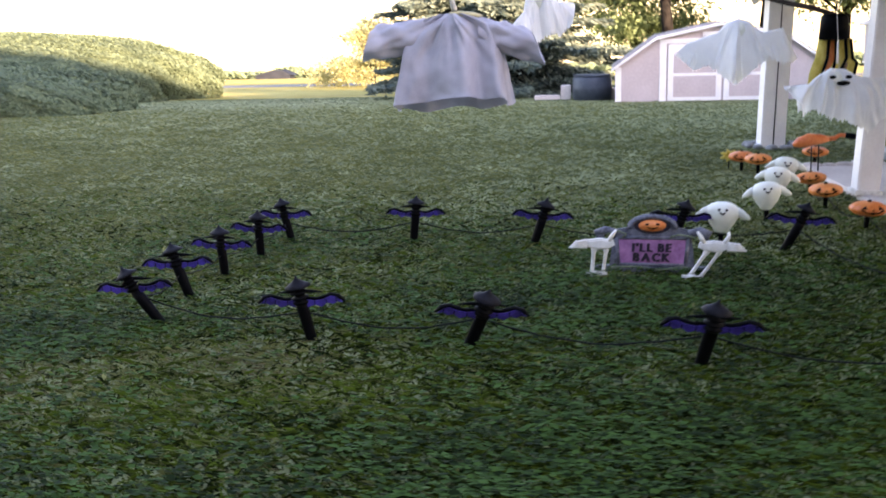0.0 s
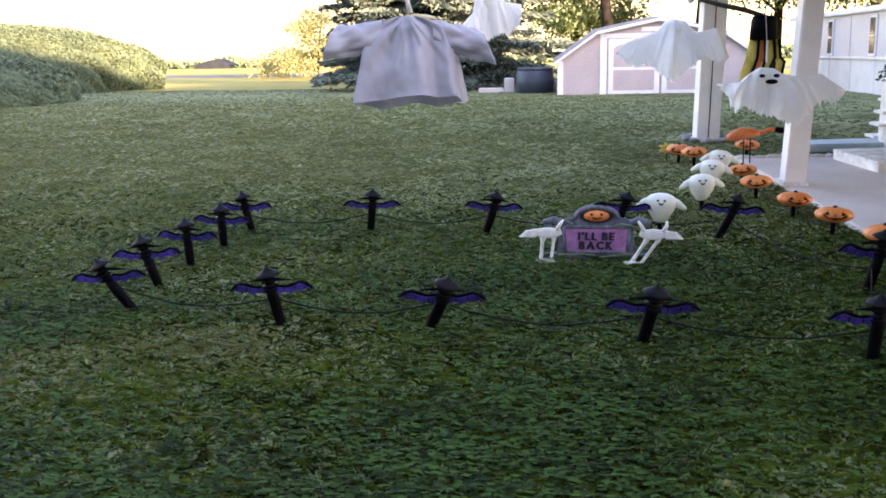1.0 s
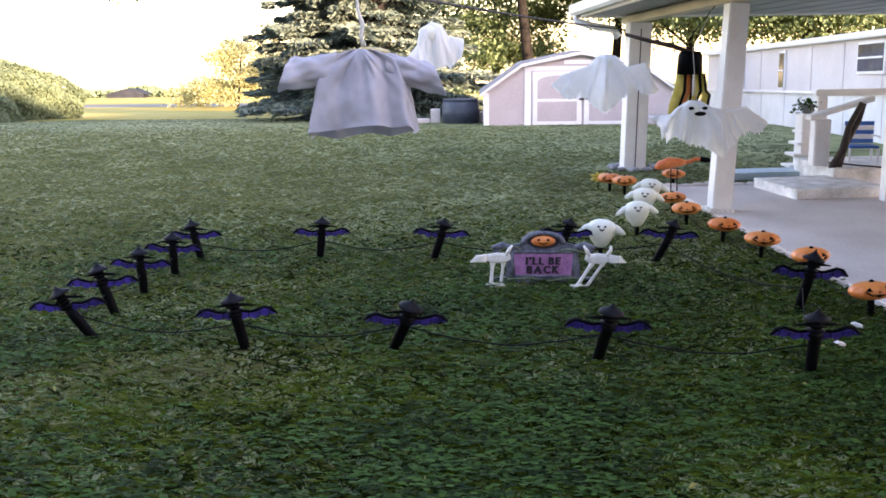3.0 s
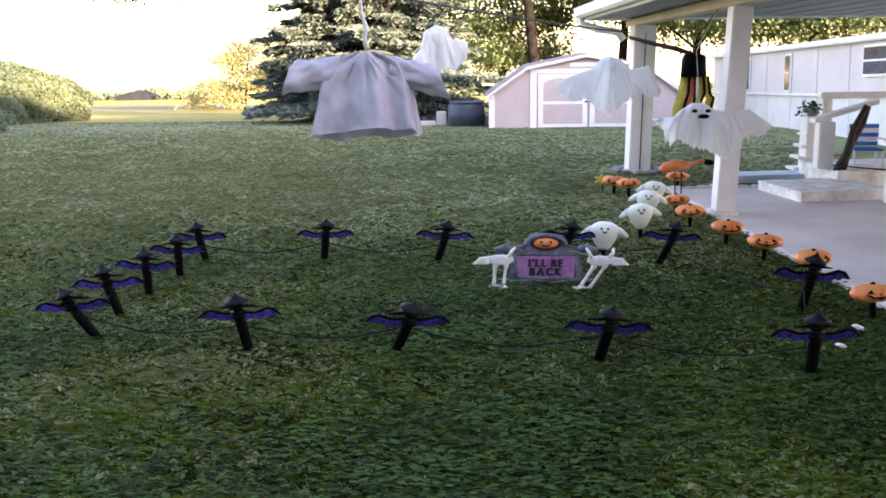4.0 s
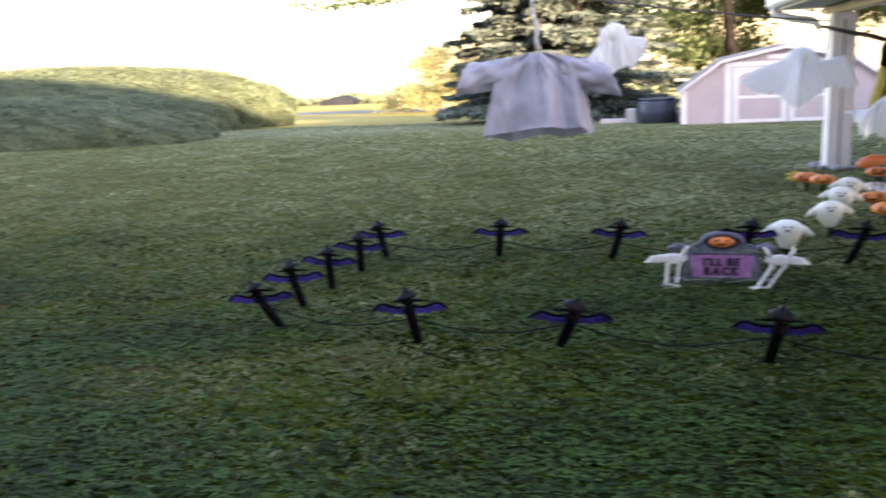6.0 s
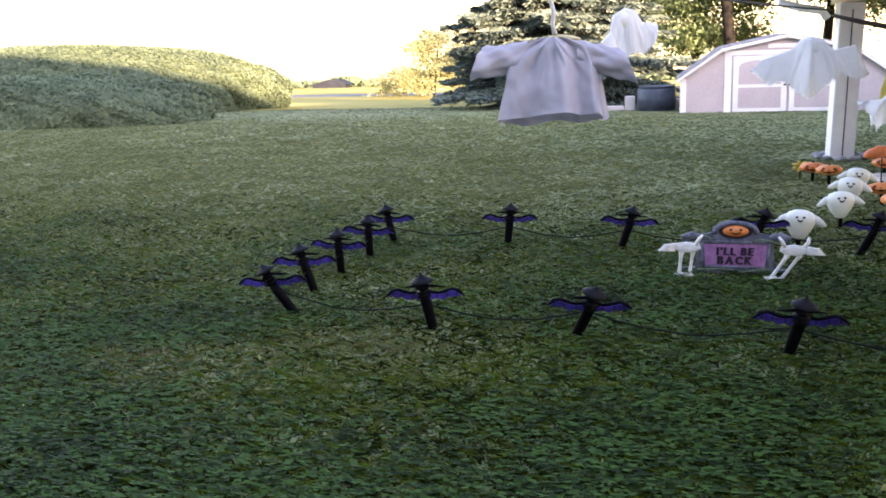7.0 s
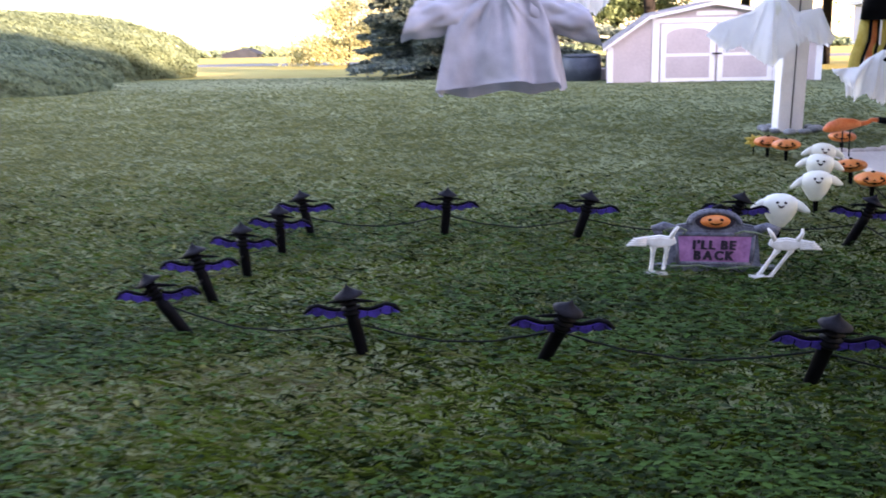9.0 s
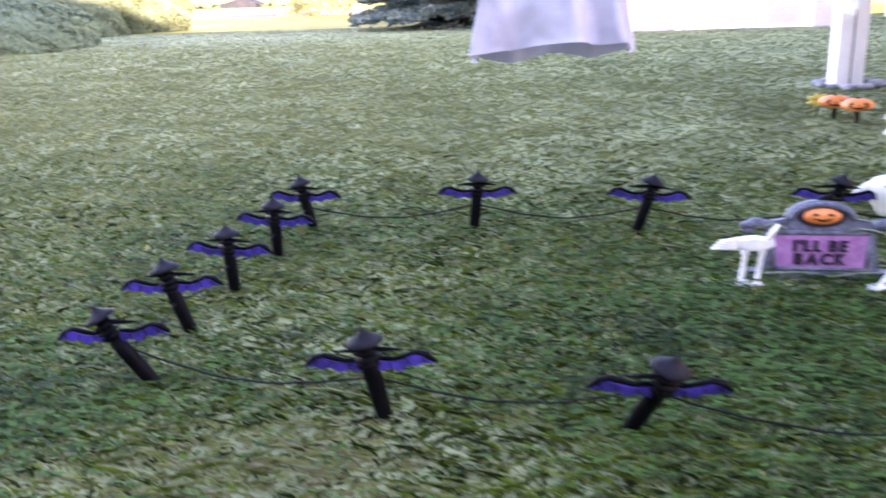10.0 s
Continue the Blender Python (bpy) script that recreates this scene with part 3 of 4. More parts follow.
def porch_roof():
    ob = thing("porch_roof", "white-edged porch roof with grey metal underside", "roof", pose(2.55, 14.7, 0, -1.2, 0, 5.7))
    # near end runs on, unseen, to shade the slab and near lawn
    part("beam", box("beam", -0.11, 0.11, -13.5, 0.5, 2.292, 2.40, CREAM, 0.008), ob)
    part("beam", box("beam", -0.7, 8, 0.22, 0.42, 2.40, 2.46, WHITE, 0.008), ob)
    for k in range(18):
        x = -0.72 + 0.48 * k
        part("roof_pan", plate("roof_pan", [(x, 2.44), (x + 0.05, 2.415), (x + 0.43, 2.415), (x + 0.478, 2.44), (x + 0.478, 2.50), (x, 2.50)], -13.5, 0.55, ROOF_METAL), ob)
    part("fascia", box("fascia", -0.80, -0.74, -13.5, 0.62, 2.40, 2.60, WHITE, 0.006), ob)
    part("gutter", plate("gutter", [(-0.94, 2.60), (-0.94, 2.47), (-0.90, 2.43), (-0.83, 2.43), (-0.81, 2.47), (-0.81, 2.60), (-0.825, 2.60), (-0.825, 2.48), (-0.90, 2.45), (-0.925, 2.48), (-0.925, 2.60)], -13.5, 0.64, WHITE), ob)
    part("end_fascia", box("end_fascia", -0.74, 8, 0.56, 0.62, 2.40, 2.56, WHITE, 0.006), ob)
    part("downspout", tube("downspout", [(-0.85, 0.45, 2.44), (-0.85, 0.42, 2.34), (-0.6, 0.34, 2.26), (-0.3, 0.24, 2.20), (-0.22, 0.2, 2.08)], 0.062, WHITE, 10), ob)


porch_roof()


def placed(name, label, cat, me, x, y, z, rz=0, group=""):
    return thing(name, label, cat, PORCH @ pose(x, y, z, 0, 0, rz), me, group)


low = thing("porch_step", "low wooden step with peeling white paint", "step", PORCH @ pose(1.66, -3.12, 0.05, 0, 0, 6))
for k in range(4):
    part("tread_board", box("tread_board", -0.58, 0.66, -0.56 + 0.29 * k, -0.56 + 0.29 * k + 0.28, 0.10, 0.13, WHITE_WORN, 0.008), low)
part("riser", box("riser", -0.56, 0.64, -0.545, -0.51, 0, 0.098, WHITE_WORN, 0.004), low)
part("side_board", box("side_board", -0.56, -0.525, -0.505, 0.60, 0, 0.098, WHITE_WORN, 0.004), low)
part("side_board", box("side_board", 0.605, 0.64, -0.505, 0.60, 0, 0.098, WHITE_WORN, 0.004), low)

deck = thing("porch_deck", "raised white wooden porch deck", "deck", PORCH @ pose(2.6, -1.7, 0.05))
for k in range(5):
    part("deck_board", box("deck_board", -0.55, 4.5, -1.05 + 0.27 * k, -1.05 + 0.27 * k + 0.26, 0.21, 0.25, WHITE_WORN, 0.006), deck)
part("front_board", box("front_board", -0.54, 4.48, -1.03, -0.99, 0, 0.208, WHITE_WORN, 0.005), deck)
part("side_board", box("side_board", -0.54, -0.50, -0.985, 0.28, 0, 0.208, WHITE_WORN, 0.005), deck)

rail = thing("stair_railing", "white wooden stair railing with sturdy newel posts", "railing", PORCH)
part("newel_post", box("newel_post", 1.89, 2.11, -2.45, -2.27, 0.30, 0.93, WHITE, 0.012), rail)
part("newel_post", box("newel_post", 2.12, 2.29, -4.02, -3.85, 0.05, 1.02, WHITE, 0.012), rail)
part("handrail", plate("handrail", [(1.82, 0.92), (2.68, 1.16), (2.68, 1.22), (1.82, 0.98)], -2.46, -2.26, WHITE, 0.008), rail)
part("crossbar", tube("crossbar", [(2.1, -2.36, 0.34), (2.2, -3.93, 0.45)], 0.010, BLACK_DULL, 6), rail)
part("back_rail", box("back_rail", 2.68, 6.0, -0.62, -0.52, 1.14, 1.24, WHITE, 0.01), rail)
part("back_post", box("back_post", 2.70, 2.85, -0.64, -0.50, 0.0, 1.139, WHITE, 0.01), rail)
part("back_post", box("back_post", 3.9, 4.05, -0.64, -0.50, 0.0, 1.139, WHITE, 0.01), rail)

pot = placed("plant_pot", "small green trailing plant in a pot beside the railing", "plant", None, 2.43, -0.9, 0.90)
part("pot", lathe("pot", [(0.07, 0), (0.10, 0.12), (0.105, 0.14), (0.09, 0.14), (0.08, 0.12)], ROCK, 14), pot)
part("leaves", leaf_cloud("leaves", rng.normal(size=(110, 3)) * np.array([0.09, 0.07, 0.06]) + np.array([-0.03, 0, 0.12]), 0.045, CLOVER, rng), pot)


def resin_chair(x, y, rz, cloth, label):
    ob = placed("patio_chair", label, "chair", None, x, y, 0.30, rz)
    ob.matrix_world = ob.matrix_world @ Matrix.Diagonal((0.78, 0.78, 0.72, 1))
    part("seat", box("seat", -0.25, 0.25, -0.25, 0.22, 0.30, 0.34, cloth, 0.012), ob)
    for k in range(5):
        z = 0.36 + 0.085 * k
        part("back_slat", box("back_slat", -0.25, 0.25, 0.19, 0.215, z, z + 0.08, WHITE if k % 2 else cloth, 0.006), ob)
    for a in (-0.25, 0.22):
        for b in (-0.24, 0.19):
            part("leg", box("leg", a, a + 0.035, b, b + 0.035, 0, 0.299, WHITE, 0.006), ob)
        part("armrest", box("armrest", a - 0.01, a + 0.05, -0.27, 0.2, 0.50, 0.53, WHITE, 0.008), ob)


resin_chair(2.68, -2.15, -12, BLUE, "white patio chair with blue and white striped canvas")

stool = placed("plastic_stool", "stack of white plastic steps beside the stairs", "stool", None, 2.33, -0.9, 0.0)
for k in range(4):
    part("shelf", box("shelf", -0.20 + 0.05 * k, 0.20, -0.18, 0.18, 0.10 + 0.17 * k, 0.14 + 0.17 * k, WHITE, 0.01), stool)
part("column", box("column", -0.02, 0.18, -0.14, 0.14, 0, 0.90, WHITE, 0.012), stool)

for k, knots in enumerate((((2.08, -2.6, 0.29), (2.18, -2.70, 0.55), (2.21, -2.74, 0.85), (2.34, -2.8, 1.17)), ((2.19, -2.55, 0.29), (2.24, -2.60, 0.62), (2.37, -2.66, 0.92), (2.41, -2.7, 1.15)))):
    thing("dark_branch", "dark twisted branch leaning on the porch deck", "branch", PORCH, tube("dark_branch", knots, [0.050, 0.055, 0.042, 0.036], WOOD_DARK, 9), "branches on the deck")

board = thing("foam_board", "pale blue foam board lying on the grass", "board", PORCH @ pose(1.55, -1.45, 0.0, 0, 0, 4), box("foam_board", -0.55, 0.75, -0.22, 0.3, 0.0, 0.12, BLUE_FOAM, 0.02))

# ---- yard lights ----


def bat_stake():
    ob = thing("bat_stake_light", "black bat stake light with purple wings and pointed hat", "stake light", group="bat lights round the lawn")
    part("stake", lathe("stake", [(0.018, -0.07), (0.034, -0.02), (0.037, 0.08), (0.039, 0.20), (0.036, 0.266)], BLACK, 12, 0.8), ob)
    rings = [(0.030, 0.215), (0.044, 0.225), (0.054, 0.238), (0.034, 0.246), (0.034, 0.254), (0.056, 0.260), (0.056, 0.266), (0.034, 0.272), (0.034, 0.284), (0.058, 0.290), (0.058, 0.297), (0.036, 0.304), (0.034, 0.342)]
    part("body", lathe("body", rings, BLACK, 14, 0.8), ob)
    part("hat", lathe("hat", [(0.040, 0.322), (0.078, 0.326), (0.082, 0.332), (0.056, 0.347), (0.031, 0.362), (0.011, 0.378), (0.004, 0.394)], DUSTY, 16, 0.8), ob, None, "dusty black cone hat")
    part("crossbar", tube("crossbar", [(-0.135, -0.01, 0.296), (-0.07, -0.012, 0.302), (0, -0.012, 0.306), (0.07, -0.012, 0.302), (0.14, -0.01, 0.296)], [0.003, 0.010, 0.012, 0.010, 0.003], BLACK, 7), ob)
    for s in (-1, 1):
        upper = [(0.036, 0.252), (0.085, 0.243), (0.135, 0.250), (0.185, 0.270), (0.215, 0.266)]
        lower = [(0.255, 0.232), (0.222, 0.237), (0.195, 0.224), (0.160, 0.230), (0.125, 0.207), (0.085, 0.220), (0.036, 0.206)]
        wing = part("wing", plate("wing", [(x * s, z) for x, z in upper + lower], -0.012, -0.003, PURPLE), ob, None, "purple plastic film wing")
        part("wing_arm", tube("wing_arm", [(0.03 * s, 0.006, 0.252), (0.10 * s, 0.006, 0.250), (0.185 * s, 0.006, 0.274), (0.23 * s, 0.004, 0.262), (0.268 * s, 0.0, 0.234)], [0.013, 0.010, 0.013, 0.017, 0.006], BLACK, 8), wing)
        for t, u in ((0.085, 0.221), (0.160, 0.231), (0.222, 0.238)):
            part("rib", tube("rib", [(t * s, -0.014, u), (t * s * 0.97, -0.014, u + 0.024)], 0.003, BLACK, 5), wing)
    return ob


BATS = [(-2.38, 5.45, -0.70), (-1.26, 5.23, -0.2), (-0.28, 5.20, 0.42), (1.03, 5.03, 0.22), (2.28, 4.84, 0.03), (2.62, 6.21, 0.26), (1.84, 7.87, 0.52), (0.93, 7.95, 0.45),
        (-0.20, 7.93, 0.36), (-1.28, 8.0, 0.12), (-2.38, 7.89, -0.22), (-2.44, 7.30, 0.04), (-2.48, 6.67, -0.02), (-2.47, 6.05, -0.34)]
proto = bat_stake()
turns = random.Random(5)
for k, (x, y, lean) in enumerate(BATS):
    m = pose(x, y, 0.0, turns.uniform(0, 6), 0, turns.uniform(-7, 7)) @ Matrix.Diagonal((1, 1, 1.2 if k == 5 else 1.03, 1))
    if k:
        one = copy_thing(proto, m)
    else:
        one = proto
        one.matrix_world = m
    # the stake leans; the bat on top stays nearly level
    tip, fore = math.degrees(math.atan(lean)), (20 if k in (2, 3) else 0)
    for piece in one.children:
        kind = piece.name.split(".")[0]
        if kind == "stake":
            piece.matrix_basis = pose(0, 0, 0, fore, tip, 0) @ Matrix.Diagonal((1, 1, 1.25 if fore else 1, 1))
        else:
            own = tip * (0.75 if kind in ("hat", "body") else 0.12)
            piece.matrix_basis = pose(0.22 * lean, -0.24 * math.sin(radians(fore)), 0.02 if fore else 0.0, fore * 0.6, 0, 0) @ Matrix.Translation((0, 0, 0.22)) @ pose(0, 0, 0, 0, own, 0) @ Matrix.Translation((0, 0, -0.22))


def cable_run():
    """The cord strung from stake to stake, a part a span."""
    ob = thing("light_cord", "thin black cord strung between the bat lights", "cord")
    r = random.Random(3)
    tops = [Vector((x + 0.17 * lean, y, 0.18)) for x, y, lean in BATS]
    for k in range(len(tops)):
        a, b = tops[k], tops[(k + 1) % len(tops)]
        if k == 4:
            b = Vector((2.64, 6.21, 0.19))
        sag = min(0.11, 0.075 * (b - a).length)
        pts = [a.lerp(b, s / 14) + Vector((0, 0, -sag * math.sin(math.pi * s / 14) + r.uniform(-0.004, 0.004))) for s in range(15)]
        part("span", tube("span", pts, 0.0055, BLACK_DULL, 6), ob)


cable_run()


def bump_on(rx, ry, rz, az, el, w, h, mat, name, lift=1.0, shape="oval"):
    """A flat piece lying on an egg-shaped body, at a bearing from its front."""
    pts = []
    n = 16
    for k in range(n):
        t = 2 * math.pi * k / n
        if shape == "oval":
            u, v = math.cos(t) * w, math.sin(t) * h
        elif shape == "grin":
            s = k / (n / 2)
            u = w * (1 - 2 * s) if s <= 1 else w * (2 * (s - 1) - 1)
            bow = h * (u / w) ** 2
            v = bow - (h * 1.1 * (1 - (u / w) ** 2) if s <= 1 else 0) + (0.42 * h if k % 2 else 0) * (1 if s <= 1 else -1)
        elif shape == "smile":
            s = k / (n / 2)
            u = w * (1 - 2 * s) if s <= 1 else w * (2 * (s - 1) - 1)
            v = h * (u / w) ** 2 - (h * 0.75 * (1 - (u / w) ** 2) if s <= 1 else 0)
        else:
            s = (k // 6, k % 6 / 6) if k < 18 else (2, 1)
            c = [(-w, -h), (w, -h), (0, h)]
            p, q = c[s[0] % 3], c[(s[0] + 1) % 3]
            u, v = p[0] + (q[0] - p[0]) * s[1], p[1] + (q[1] - p[1]) * s[1]
        A, E = az + u / rx, el + v / rz
        pts.append((rx * math.cos(E) * math.sin(A), -ry * math.cos(E) * math.cos(A), rz * math.sin(E)))
    out = [tuple(c * 1.03 for c in p) for p in pts]
    mid = tuple(sum(p[i] for p in out) / n * 1.01 for i in range(3))
    verts = pts + out + [mid]
    faces = [(k, (k + 1) % n, n + (k + 1) % n, n + k) for k in range(n)] + [(n + k, n + (k + 1) % n, 2 * n) for k in range(n)]
    return raw(name, verts, faces, mat)


def pumpkin_light():
    ob = thing("pumpkin_light", "orange jack-o-lantern pathway light on black stake", "stake light", group="pumpkin lights along the porch")
    rx, rz = 0.158, 0.078
    rings = [(rx * max(math.cos(e), 0.12), rz * math.sin(e)) for e in np.linspace(-1.5, 1.5, 13)]
    head = part("pumpkin", lathe("pumpkin", rings, ORANGE, 48, 0.8, 12, 0.07), ob, pose(0, 0, 0.190) @ Matrix.Diagonal((1.04, 1.0, 0.84, 1)))
    part("stem", tube("stem", [(0, 0, 0.065), (0.004, 0, 0.082), (0.012, 0, 0.090)], [0.024, 0.018, 0.013], BLACK, 8), head)
    for s in (-1, 1):
        part("eye", bump_on(rx, rx * 0.8, rz, 0.46 * s, 0.52, 0.026, 0.017, BLACK, "eye", shape="tri"), head)
    part("nose", bump_on(rx, rx * 0.8, rz, 0.0, 0.27, 0.012, 0.008, BLACK, "nose", shape="tri"), head)
    part("mouth", bump_on(rx, rx * 0.8, rz, 0.0, -0.06, 0.108, 0.024, BLACK, "mouth", shape="grin"), head)
    part("stake", plate("stake", [(-0.016, -0.05), (0.016, -0.05), (0.022, 0.165), (-0.022, 0.165)], -0.016, 0.016, BLACK, 0.004), ob)
    return ob


PUMPKINS = [(3.10, 6.09, 1.0), (3.04, 7.30, 0.97), (2.82, 8.0, 1), (2.64, 8.75, 1), (2.47, 9.72, 0.95), (2.45, 10.45, 0.92), (2.83, 12.6, 0.95), (2.08, 11.95, 0.95), (1.91, 12.2, 0.85)]
proto = pumpkin_light()
for k, (x, y, s) in enumerate(PUMPKINS):
    m = pose(x, y, 0.0, turns.uniform(-4, 6), turns.uniform(-5, 5), turns.uniform(-14, 8))
    if k:
        copy_thing(proto, m)
    else:
        proto.matrix_world = m


def pumpkin_cord():
    ob = thing("light_cord", "thin black cord linking the pumpkin lights", "cord")
    for (x0, y0, _), (x1, y1, _) in zip(PUMPKINS[:6], PUMPKINS[1:6]):
        pts = [(x0 + (x1 - x0) * s / 10, y0 + (y1 - y0) * s / 10, 0.13 - 0.09 * math.sin(math.pi * s / 10)) for s in range(11)]
        part("span", tube("span", pts, 0.005, BLACK_DULL, 6), ob)


pumpkin_cord()


def ghost_light():
    ob = thing("ghost_light", "white smiling ghost light on black stake", "stake light", group="ghost lights on the lawn")
    prof = [(0.03, -0.15), (0.056, -0.14), (0.075, -0.11), (0.108, -0.06), (0.136, -0.005), (0.150, 0.045), (0.145, 0.085), (0.118, 0.122), (0.07, 0.145), (0.02, 0.152)]
    body = part("body", lathe("body", prof, GHOST_WHITE, 28, 0.62), ob, pose(0, 0, 0.245) @ Matrix.Diagonal((0.90, 0.85, 0.88, 1)))
    for s in (-1, 1):
        part("arm", tube("arm", [(0.09 * s, 0, 0.075), (0.16 * s, -0.01, 0.050), (0.215 * s, -0.015, 0.015), (0.245 * s, -0.015, 0.002)], [0.050, 0.042, 0.028, 0.008], GHOST_WHITE, 10, flat=0.6), body)
        part("eye", bump_on(0.170, 0.107, 0.15, 0.24 * s, 0.66, 0.017, 0.012, BLACK, "eye"), body)
    part("mouth", bump_on(0.160, 0.100, 0.15, 0.0, 0.40, 0.036, 0.018, BLACK, "mouth", shape="smile"), body)
    part("stake", plate("stake", [(-0.016, -0.05), (0.016, -0.05), (0.022, 0.20), (-0.022, 0.20)], -0.016, 0.016, BLACK, 0.004), ob)
    return ob


proto = ghost_light()
for k, (x, y, ry, rz) in enumerate([(1.35, 8.0, 2, -4), (1.84, 9.05, -3, 4), (2.03, 10.0, 4, -8), (2.20, 10.75, 5, 5)]):
    m = pose(x, y, 0, 4, ry, rz)
    if k:
        copy_thing(proto, m)
    else:
        proto.matrix_world = m


# ---- tombstone and skeleton pieces ----


def lettering(text, size, mat, name="lettering"):
    cu = bpy.data.curves.new(name, "FONT")
    cu.body, cu.size, cu.extrude, cu.align_x, cu.offset = text, size, 0.004, "LEFT", 0.0032
    ob = bpy.data.objects.new(name, cu)
    scene.collection.objects.link(ob)
    me = bpy.data.meshes.new_from_object(ob.evaluated_get(bpy.context.evaluated_depsgraph_get()))
    bpy.data.objects.remove(ob)
    bm = bmesh.new()
    bm.from_mesh(me)
    first = bm.verts[:] + bm.edges[:] + bm.faces[:]
    for dx, dy in ((0.005, 0.0006), (-0.005, -0.0006)):
        more = bmesh.ops.duplicate(bm, geom=first)["geom"]
        bmesh.ops.translate(bm, vec=(dx, 0, dy), verts=[v for v in more if isinstance(v, bmesh.types.BMVert)])
    bm.to_mesh(me)
    bm.free()
    me.materials.clear()
    me.materials.append(mat)
    return me


def tombstone():
    ob = thing("tombstone_sign", "grey foam tombstone sign with mauve panel and pumpkin", "tombstone", pose(0.785, 7.12, -0.02, -6, 0, 0))
    arch = [(-0.32, 0.0), (0.32, 0.0), (0.31, 0.10), (0.29, 0.27), (0.31, 0.31), (0.25, 0.335), (0.19, 0.345)]
    arch += [(0.19 * math.cos(math.pi * s / 14), 0.345 + 0.105 * math.sin(math.pi * s / 14)) for s in range(1, 14)]
    arch += [(-0.19, 0.345), (-0.25, 0.335), (-0.31, 0.31), (-0.29, 0.27), (-0.31, 0.10)]
    part("slab", plate("slab", arch, -0.03, 0.05, STONE, 0.012), ob)
    part("base_ledge", box("base_ledge", -0.43, 0.43, -0.07, 0.07, 0.0, 0.055, STONE, 0.015), ob)
    for s in (-1, 1):
        part("scroll", tube("scroll", [(0.27 * s, -0.02, 0.30), (0.35 * s, -0.03, 0.33), (0.42 * s, -0.03, 0.305), (0.40 * s, -0.03, 0.275), (0.355 * s, -0.03, 0.285)], [0.035, 0.03, 0.026, 0.02, 0.012], STONE, 8), ob)
    part("arch_rim", tube("arch_rim", [(0.165 * math.cos(math.pi * s / 16), -0.035, 0.345 + 0.085 * math.sin(math.pi * s / 16)) for s in range(17)], 0.018, STONE, 8), ob)
    part("panel", plate("panel", [(-0.235, 0.075), (0.235, 0.075), (0.25, 0.265), (-0.25, 0.265)], -0.038, -0.031, PANEL), ob)
    for pts in (((-0.245, 0.07), (0.245, 0.07)), ((0.245, 0.07), (0.262, 0.272)), ((0.262, 0.272), (-0.262, 0.272)), ((-0.262, 0.272), (-0.245, 0.07))):
        part("panel_frame", tube("panel_frame", [(x, -0.036, z) for x, z in pts], 0.014, STONE, 8), ob)
    sign = part("lettering_ground", plate("lettering_ground", [(-0.232, 0.08), (0.232, 0.08), (0.245, 0.26), (-0.245, 0.26)], -0.0405, -0.037, PANEL), ob)
    for word, z, width in (("I'LL BE", 0.172, 0.300), ("BACK", 0.099, 0.285)):
        letters, at = [], 0.0
        for ch in word:
            if ch == " ":
                at += 0.035
                continue
            me = lettering(ch, 0.10, INK)
            lo, hi = min(v.co.x for v in me.vertices), max(v.co.x for v in me.vertices)
            letters.append((me, at - lo))
            at += hi - lo + 0.010
        k = width / at
        for me, dx in letters:
            part("letter", me, sign, pose(-width / 2 + k * dx, -0.046, z, 90, 0, 0) @ Matrix(((k, 0.12, 0, 0), (0, 0.85, 0, 0), (0, 0, 1, 0), (0, 0, 0, 1))), "dark violet raised letter")
    # flat disc; the recess behind the emblem is drawn by dark colour alone
    part("niche", plate("niche", [(0.135 * math.cos(6.283 * s / 24), 0.365 + 0.062 * math.sin(6.283 * s / 24)) for s in range(24)], -0.037, -0.031, INK), ob)
    rings = [(0.105 * max(math.cos(e), 0.1), 0.046 * math.sin(e)) for e in np.linspace(-1.5, 1.5, 9)]
    em = part("pumpkin_emblem", lathe("pumpkin_emblem", rings, ORANGE, 36, 0.35, 10, 0.06), ob, pose(0, -0.04, 0.365))
    for s in (-1, 1):
        part("eye", bump_on(0.105, 0.037, 0.046, 0.4 * s, 0.3, 0.014, 0.009, BLACK, "eye"), em)
    part("mouth", bump_on(0.105, 0.037, 0.046, 0, -0.35, 0.05, 0.012, BLACK, "mouth", shape="smile"), em)
    for pts in (((-0.34, -0.05, 0.30), (-0.25, -0.055, 0.325), (-0.19, -0.05, 0.30), (-0.22, -0.05, 0.275)), ((0.36, -0.05, 0.26), (0.27, -0.055, 0.29), (0.19, -0.055, 0.30), (0.13, -0.05, 0.28)),
                ((-0.30, -0.08, 0.05), (-0.1, -0.085, 0.06), (0.05, -0.085, 0.035), (0.2, -0.085, 0.06), (0.36, -0.08, 0.05))):
        part("vine", tube("vine", pts, 0.007, VINE, 6), ob)
    part("crow", tube("crow", [(-0.02, 0.02, 0.445), (0.04, 0.02, 0.458), (0.09, 0.02, 0.45)], [0.015, 0.025, 0.008], BLACK, 8), ob)


tombstone()


def bone(a, b, r):
    a, b = Vector(a), Vector(b)
    pts = [a, a.lerp(b, 0.08), a.lerp(b, 0.2), a.lerp(b, 0.5), a.lerp(b, 0.8), a.lerp(b, 0.92), b]
    return tube("bone", pts, [r * 0.8, r * 1.35, r * 0.85, r * 0.75, r * 0.85, r * 1.35, r * 0.8], BONE, 8)


